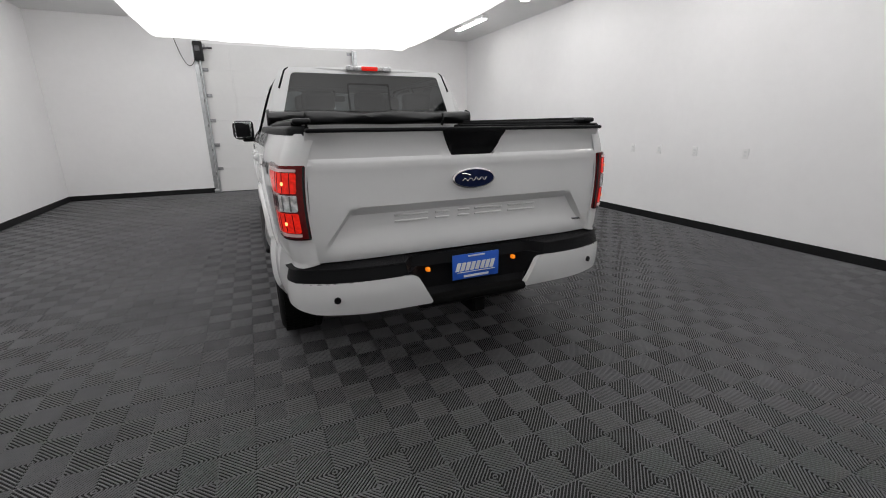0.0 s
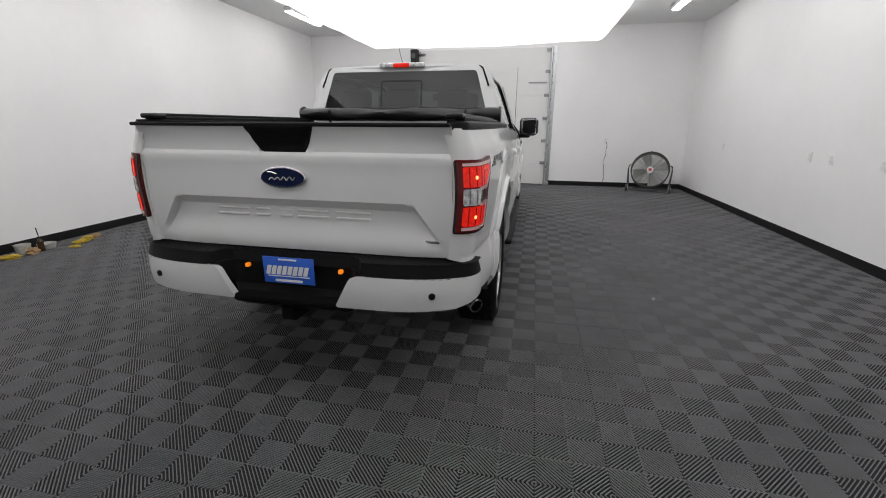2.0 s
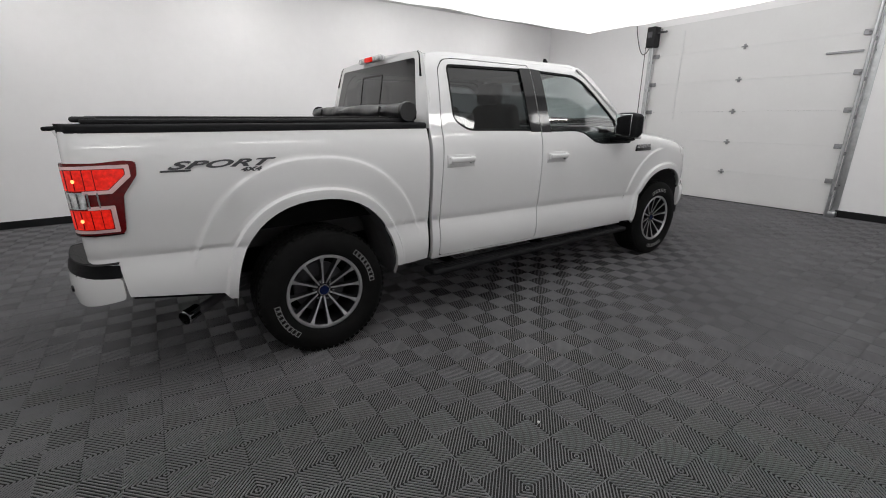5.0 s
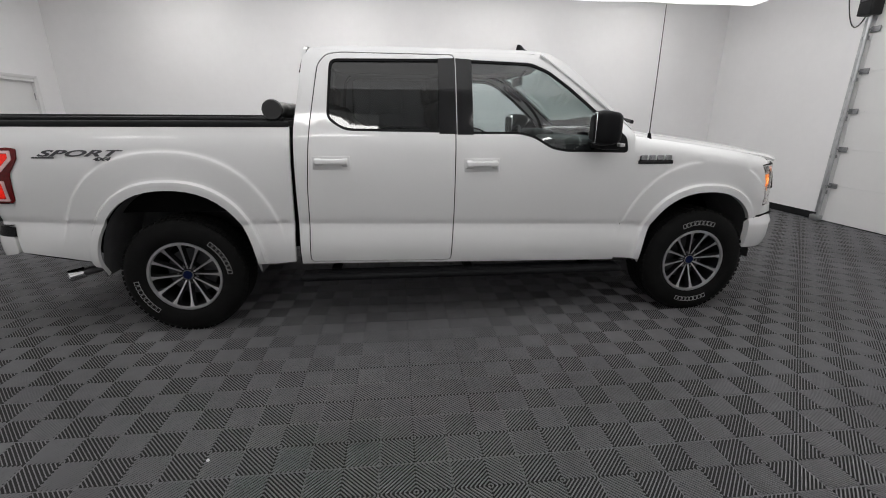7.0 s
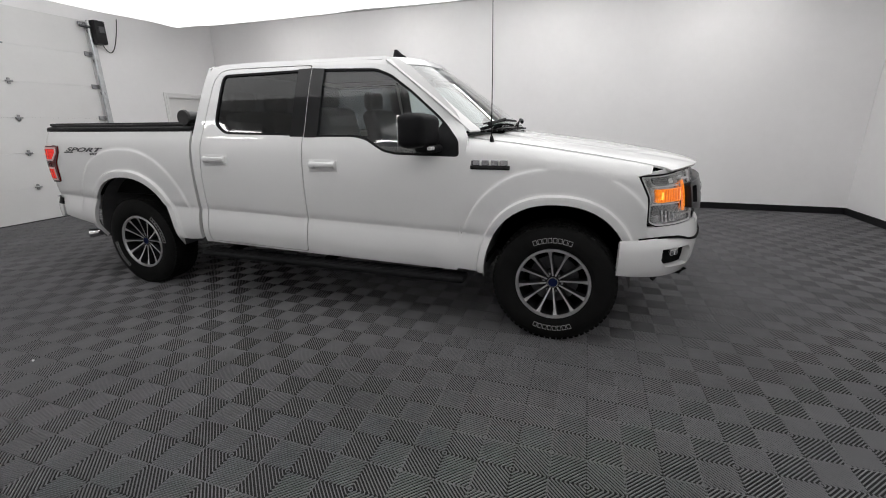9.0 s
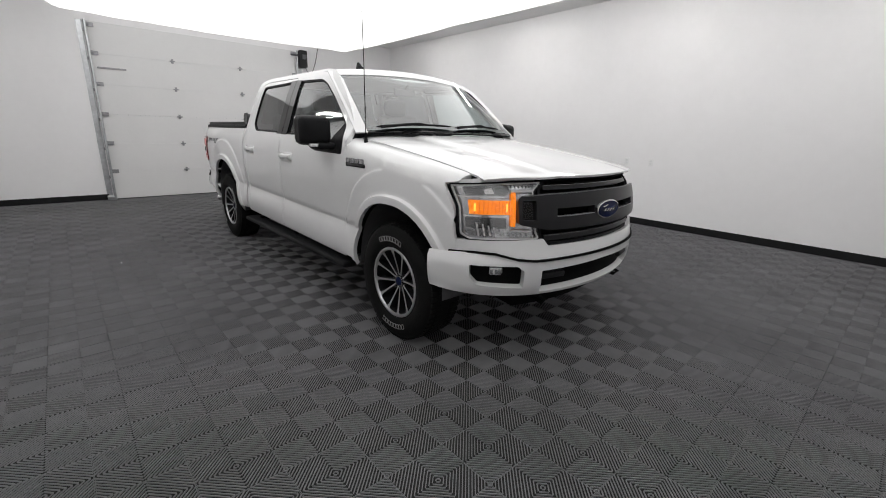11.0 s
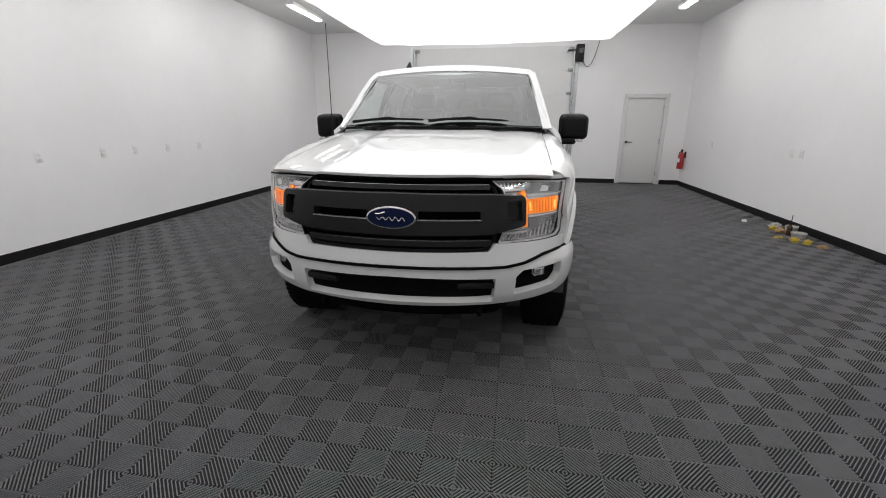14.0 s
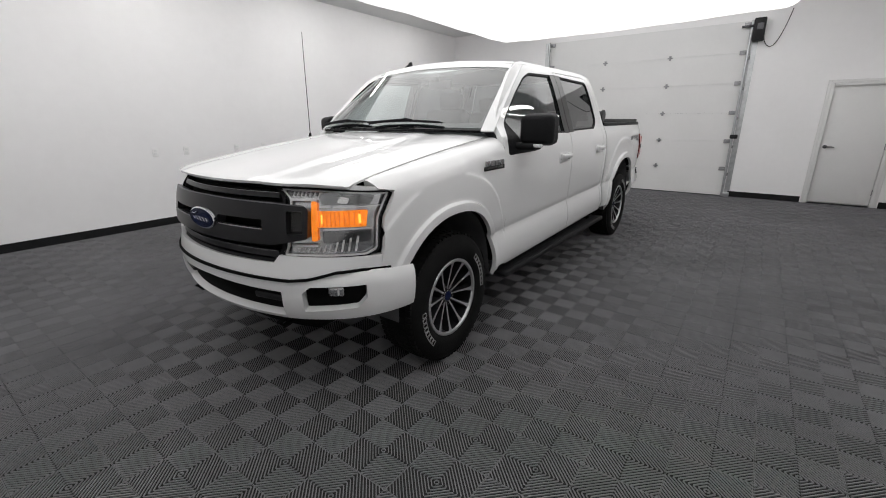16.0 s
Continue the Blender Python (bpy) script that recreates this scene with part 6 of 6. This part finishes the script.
bm_tube(bm, [(ex_c[0], ex_c[1] - 0.02, 0.80), (ex_c[0] + 0.02, ex_c[1] - 0.08, 0.76), (ex_c[0] + 0.02, ex_c[1] - 0.085, 0.55)], 0.011, 8)
bm_box(bm, (-4.485, ex_c[1], 0.72), (0.03, 0.05, 0.14), 0.004)
part("valve", bm, M_BLACKP, ex)

# ---- drum fan in the front corner ----
M_FANG = mat("grey_green_fan_steel", (0.20, 0.205, 0.19), 0.5, metal=0.3, var=0.2, scale=10)
M_FAND = mat("dark_fan_drum", (0.055, 0.06, 0.055), 0.5, var=0.25, scale=10)
M_FANW = mat("pale_fan_blade", (0.60, 0.61, 0.59), 0.45, metal=0.2, var=0.1, scale=10)
fan = new("drum_fan")
tagged(fan, "large grey wheeled drum fan standing in the corner", "fan")
FC = Matrix.Translation((3.68, 7.14, 0.46)) @ Matrix.Scale(0.80, 4) @ Matrix.Rotation(radians(-14), 4, "Z") @ Matrix.Rotation(radians(-12), 4, "X")


def fan_part(name, bm, m, label="", parent=None):
    bm.transform(FC)
    return part(name, bm, m, parent or fan, label)


def y_ring(bm, prof, seg=48):
    rows = [[bm.verts.new((r * math.cos(k * math.tau / seg), y, r * math.sin(k * math.tau / seg))) for y, r in prof] for k in range(seg)]
    for k in range(seg):
        for i in range(len(prof) - 1):
            bm.faces.new((rows[k][i], rows[k][i + 1], rows[(k + 1) % seg][i + 1], rows[(k + 1) % seg][i]))


bm = bmesh.new()
y_ring(bm, [(-0.17, 0.455), (-0.185, 0.47), (-0.17, 0.485), (0.17, 0.485), (0.185, 0.47), (0.17, 0.455), (-0.17, 0.455)])
fan_part("drum", bm, M_FAND)
for side in (-0.175, 0.175):
    bm = bmesh.new()
    for r in np.linspace(0.10, 0.455, 13).tolist():
        bm_tube(bm, [(r * math.cos(k * math.tau / 40), side, r * math.sin(k * math.tau / 40)) for k in range(41)], 0.0028, 4, caps=False)
    guard = fan_part("guard", bm, M_FANG)
    for k in range(8):
        a = k * math.tau / 8 + 0.1
        bm = bmesh.new()
        bm_tube(bm, [(0.08 * math.cos(a), side, 0.08 * math.sin(a)), (0.46 * math.cos(a), side, 0.46 * math.sin(a))], 0.005, 5)
        fan_part("guard_spoke", bm, M_FANG, "", guard)
for k in range(4):
    bm = bmesh.new()
    a0 = k * math.tau / 4 + 0.3
    vs = []
    for i in range(7):
        r = 0.07 + 0.36 * i / 6
        wv = 0.42 - 0.10 * i / 6
        vs.append([bm.verts.new((r * math.cos(a0 + t * wv), 0.05 * t - 0.0, r * math.sin(a0 + t * wv))) for t in (-1.0, -0.5, 0, 0.5, 1.0)])
    for r0, r1 in zip(vs, vs[1:]):
        for i in range(4):
            bm.faces.new((r0[i], r0[i + 1], r1[i + 1], r1[i]))
    bmesh.ops.solidify(bm, geom=bm.faces[:], thickness=0.004)
    fan_part("blade", bm, M_FANW)
bm = bmesh.new()
bm_cyl(bm, (0, -0.19, 0), (0, -0.172, 0), 0.085, 0.085, 32)
cap = fan_part("hub_badge", bm, M_WHITEINK, "round white hub badge")
bm = bmesh.new()
bm_cyl(bm, (0, -0.194, 0), (0, -0.190, 0), 0.045, 0.045, 28)
fan_part("badge_centre", bm, M_REDP, "", cap)
for s in (-1, 1):
    bm = bmesh.new()
    bm_tube(bm, [(s * 0.50, -0.10, -0.50), (s * 0.53, -0.08, -0.3), (s * 0.545, 0.0, 0.0), (s * 0.53, 0.0, 0.12), (s * 0.49, 0.0, 0.14)], 0.018, 8)
    bm_tube(bm, [(s * 0.50, 0.26, -0.50), (s * 0.52, 0.15, -0.25), (s * 0.545, 0.0, 0.0)], 0.016, 8)
    fan_part("stand_leg", bm, M_FAND)
bm = bmesh.new()
bm_tube(bm, [(-0.50, 0.22, -0.46), (0.50, 0.22, -0.46)], 0.016, 8)
fan_part("axle", bm, M_FAND)
for s in (-1, 1):
    bm = bmesh.new()
    c = FC @ Vector((s * 0.53, -0.12, -0.45))
    ax = (FC.to_3x3() @ Vector((1, 0, 0))).normalized()
    c.z = 0.082
    bm_cyl(bm, c - ax * 0.02, c + ax * 0.02, 0.08, 0.08, 28)
    w = part("caster", bm, M_FAND, fan)
    bm = bmesh.new()
    bm_cyl(bm, c - ax * 0.023, c + ax * 0.023, 0.062, 0.062, 24)
    part("caster_rim", bm, M_WHITEINK, w, "white caster rim")
bm = bmesh.new()
bm_tube(bm, [(-0.02 + 0.03 * math.cos(k * math.pi / 8), 0, 0.485 + 0.03 * math.sin(k * math.pi / 8)) for k in range(9)], 0.007, 6)
fan_part("lifting_eye", bm, M_FAND)

# ---- cord on the front wall, sockets and plates ----
bm = bmesh.new()
pts = [(2.80 + 0.02 * math.sin(k * 0.9) + 0.012 * math.sin(k * 2.3), YF - 0.02, 1.03 - k * 0.092) for k in range(11)]
bm_tube(bm, pts, 0.006, 6)
tagged(put("power_cord", bm, M_CABLE), "thin black power cord hanging from a wall socket", "cord")
M_PLATEW = mat("ivory_plastic", (0.82, 0.815, 0.81), 0.45, var=0.03, scale=20)


def socket(m):
    s = new("wall_socket")
    tagged(s, "off-white double wall socket plate on the wall", "socket", "wall sockets")
    bm = bmesh.new()
    bm_box(bm, (0, 0.004, 0), (0.075, 0.010, 0.118), 0.004, 2)
    part("cover_plate", bm, M_PLATEW, s)
    for z in (-0.022, 0.022):
        bm = bmesh.new()
        bm_box(bm, (0, 0.011, z), (0.034, 0.005, 0.028), 0.002, 1)
        part("outlet", bm, M_FIX, s)
    s.matrix_basis = m
    return s


first = socket(pose(2.79, YF - 0.0, 1.07, 0, 0, 180))
for y in (5.72, 3.15, 2.74, 1.97, 1.49, 0.92, 0.25):
    copy_thing(first, pose(XW, y, 1.04, 0, 0, 90))
for y in (2.97, 2.58, 0.03, -0.19, -2.75):
    copy_thing(first, pose(-XW, y, 1.01, 0, 0, -90))
vent = new("wall_vent")
tagged(vent, "small white louvred vent plate low on the wall", "vent")
box_part("vent_plate", (XW - 0.006, -3.05, 0.70), (0.012, 0.36, 0.10), M_FIX, vent, 0.003)
for k in range(2):
    box_part("louvre", (XW - 0.016, -3.05, 0.68 + 0.035 * k), (0.012, 0.33, 0.008), M_HINGE, vent, 0.002)

# ---- litter by the side wall ----
M_YEL = mat("yellow_plastic_wrap", (0.50, 0.36, 0.03), 0.4, var=0.3, scale=30)
M_TAN = mat("tan_paper", (0.40, 0.26, 0.13), 0.7, var=0.3, scale=30)
M_CLEARP = mat("pale_plastic", (0.40, 0.40, 0.38), 0.3, var=0.2, scale=30)
M_BRN = mat("brown_glass", (0.05, 0.025, 0.012), 0.15, var=0.2, scale=30)


def crumple(name, c, size, m, label, cat, seed):
    size = [v * 0.75 for v in size]
    bm = bmesh.new()
    bmesh.ops.create_icosphere(bm, subdivisions=3, radius=1.0)
    for v in bm.verts:
        d = v.co.normalized()
        k = 0.72 + 0.55 * noise.noise(d * 2.3 + Vector((seed, 0, 0))) + 0.22 * noise.noise(d * 6 + Vector((0, seed, 0)))
        v.co = Vector((d.x * size[0] * k, d.y * size[1] * k, max(0.0, (d.z * k + 0.55)) * size[2]))
    bm.transform(Matrix.Translation((c[0], c[1] - 0.15, 0.0)) @ Matrix.Rotation(seed, 4, "Z"))
    tagged(put(name, bm, m, smooth=20), label, cat)


crumple("plastic_wrapper", (-4.12, 1.08), (0.12, 0.09, 0.055), M_YEL, "crumpled yellow plastic wrapper on the floor", "wrapper", 1.0)
crumple("plastic_wrapper", (-4.18, 1.22), (0.07, 0.10, 0.06), M_YEL, "crumpled yellow plastic wrapper on the floor", "wrapper", 2.2)
crumple("paper_scrap", (-4.25, 1.38), (0.10, 0.07, 0.045), M_TAN, "crumpled tan paper scrap on the floor", "paper", 3.1)
crumple("plastic_wrapper", (-4.02, 0.93), (0.10, 0.05, 0.03), M_YEL, "flat yellow plastic wrapper on the floor", "wrapper", 0.4)
crumple("plastic_wrapper", (-4.22, 0.42), (0.14, 0.07, 0.05), M_YEL, "crumpled yellow plastic wrapper by the wall", "wrapper", 4.0)
crumple("paper_scrap", (-4.20, 0.62), (0.10, 0.09, 0.07), M_TAN, "crumpled tan paper scrap on the floor", "paper", 5.3)
crumple("plastic_bag", (-4.32, 0.30), (0.12, 0.08, 0.07), M_CLEARP, "crumpled pale plastic bag by the wall", "bag", 6.1)
crumple("paper_ball", (-4.06, -0.02), (0.05, 0.05, 0.045), M_WHITEINK, "small white paper ball on the floor", "paper", 7.0)


def tub(c, r, h, m, label):
    bm = bmesh.new()
    rows = []
    for rr, z in ((0.001, 0.0), (r * 0.8, 0.0), (r, h), (r * 0.94, h), (r * 0.76, 0.006), (0.001, 0.006)):
        rows.append([bm.verts.new((c[0] + rr * math.cos(k * math.tau / 20), c[1] + rr * math.sin(k * math.tau / 20), z)) for k in range(20)])
    for r0, r1 in zip(rows, rows[1:]):
        for k in range(20):
            bm.faces.new((r0[k], r0[(k + 1) % 20], r1[(k + 1) % 20], r1[k]))
    tagged(put("plastic_tub", bm, m), label, "tub")


tub((-4.33, 0.47), 0.075, 0.10, M_CLEARP, "pale plastic tub on the floor by the wall")
tub((-4.30, 0.69), 0.09, 0.06, M_CLEARP, "shallow pale plastic tub on the floor")
bt = new("spray_bottle")
tagged(bt, "small dark bottle with a thin straw on the floor", "bottle")
bm = bmesh.new()
for r0, r1, z0, z1 in ((0.03, 0.03, 0.0, 0.11), (0.03, 0.012, 0.11, 0.14), (0.012, 0.012, 0.14, 0.165)):
    bm_cyl(bm, (-4.24, 0.59, z0), (-4.24, 0.59, z1), r0, r1, 18)
part("bottle_body", bm, M_BRN, bt)
bm = bmesh.new()
bm_tube(bm, [(-4.24, 0.59, 0.16), (-4.245, 0.585, 0.27)], 0.005, 6)
part("straw", bm, M_CABLE, bt)
bm = bmesh.new()
bmesh.ops.create_icosphere(bm, subdivisions=1, radius=0.008, matrix=Matrix.Translation((2.23, 0.60, 0.005)))
tagged(put("paper_speck", bm, M_WHITEINK), "tiny white paper speck on the floor", "paper")

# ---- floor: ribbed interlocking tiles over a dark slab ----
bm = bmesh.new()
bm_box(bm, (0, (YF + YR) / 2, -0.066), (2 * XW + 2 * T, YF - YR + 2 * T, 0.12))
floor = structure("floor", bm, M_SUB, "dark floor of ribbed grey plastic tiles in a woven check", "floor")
TS = 0.3048
Q = TS / 2
RIBS = 16


def tile_arrays():
    """One tile: four quarters of slats set diagonally, turned by turns, inside a thin rim. Vertices and quads."""
    V, F = [], []
    step = Q * math.sqrt(2) / RIBS
    wd = step * 0.29
    dep = 0.0055

    def slat(p, q, w, top=0.0):
        p, q = Vector(p), Vector(q)
        n = (q - p).normalized()
        n = Vector((-n.y, n.x)) * w / 2
        i = len(V)
        for c, z in ((p + n, top), (q + n, top), (q - n, top), (p - n, top), (p + n, -dep), (q + n, -dep), (q - n, -dep), (p - n, -dep)):
            V.append((c.x, c.y, z))
        F.extend([(i, i + 3, i + 2, i + 1), (i, i + 1, i + 5, i + 4), (i + 2, i + 3, i + 7, i + 6)])

    m = 0.0015
    for qx in (0, 1):
        for qy in (0, 1):
            for k in range(RIBS):
                t = (k + 0.5) * 2 / RIBS  # from one corner to the other
                a = t if t <= 1 else 1
                b = 0 if t <= 1 else t - 1
                p, q = (a, b), (b, a)
                if (qx + qy) % 2:
                    p, q = (1 - p[0], p[1]), (1 - q[0], q[1])
                f = lambda c: (qx * Q + m + c[0] * (Q - 2 * m), qy * Q + m + c[1] * (Q - 2 * m))
                slat(f(p), f(q), wd)
    e = 0.002
    for p, q in (((e, 0), (e, TS)), ((TS - e, 0), (TS - e, TS)), ((0, e), (TS, e)), ((0, TS - e), (TS, TS - e))):
        slat(p, q, 0.002, -0.0045)
    return np.array(V), np.array(F)


tv, tf = tile_arrays()
OX, OY = 2.02, 1.955
i0, i1 = math.ceil((-XW - OX) / TS) - 1, math.floor((XW - OX) / TS)
j0, j1 = math.ceil((YR - OY) / TS) - 1, math.floor((YF - OY) / TS)
tile_me = bpy.data.meshes.new("floor_tile")
tile_me.from_pydata(tv.tolist(), [], tf.tolist())
tile_me.materials.append(M_RIB)
rest = []
for i in range(i0, i1 + 1):
    for j in range(j0, j1 + 1):
        x, y = OX + i * TS, OY + j * TS
        cx, cy = x + Q, y + Q
        ring_ = (-2.3 < cx < 2.45 and -2.3 < cy < 5.75) and not (-1.0 < cx < 1.0 and -1.1 < cy < 4.4)
        if ring_:
            t = new("floor_tile", tile_me)
            t.location = (x, y, 0)
            t.parent = floor
        else:
            rest.append((x, y))
nv = len(tv)
allv = np.concatenate([tv + (x, y, 0) for x, y in rest])
allf = np.concatenate([tf + k * nv for k in range(len(rest))])
rm = bpy.data.meshes.new("floor_tiling")
rm.vertices.add(len(allv))
rm.vertices.foreach_set("co", np.clip(allv, (-XW, YR, -1), (XW, YF, 1)).astype(np.float32).ravel())
rm.loops.add(len(allf) * 4)
rm.loops.foreach_set("vertex_index", allf.astype(np.int32).ravel())
rm.polygons.add(len(allf))
rm.polygons.foreach_set("loop_start", np.arange(0, len(allf) * 4, 4, dtype=np.int32))
rm.update(calc_edges=True)
rm.polygons.foreach_set("use_smooth", [False] * len(allf))
rm.materials.append(M_RIB)
ft = new("floor_tiling", rm)
ft.parent = floor
tagged(ft, kind="stuff")
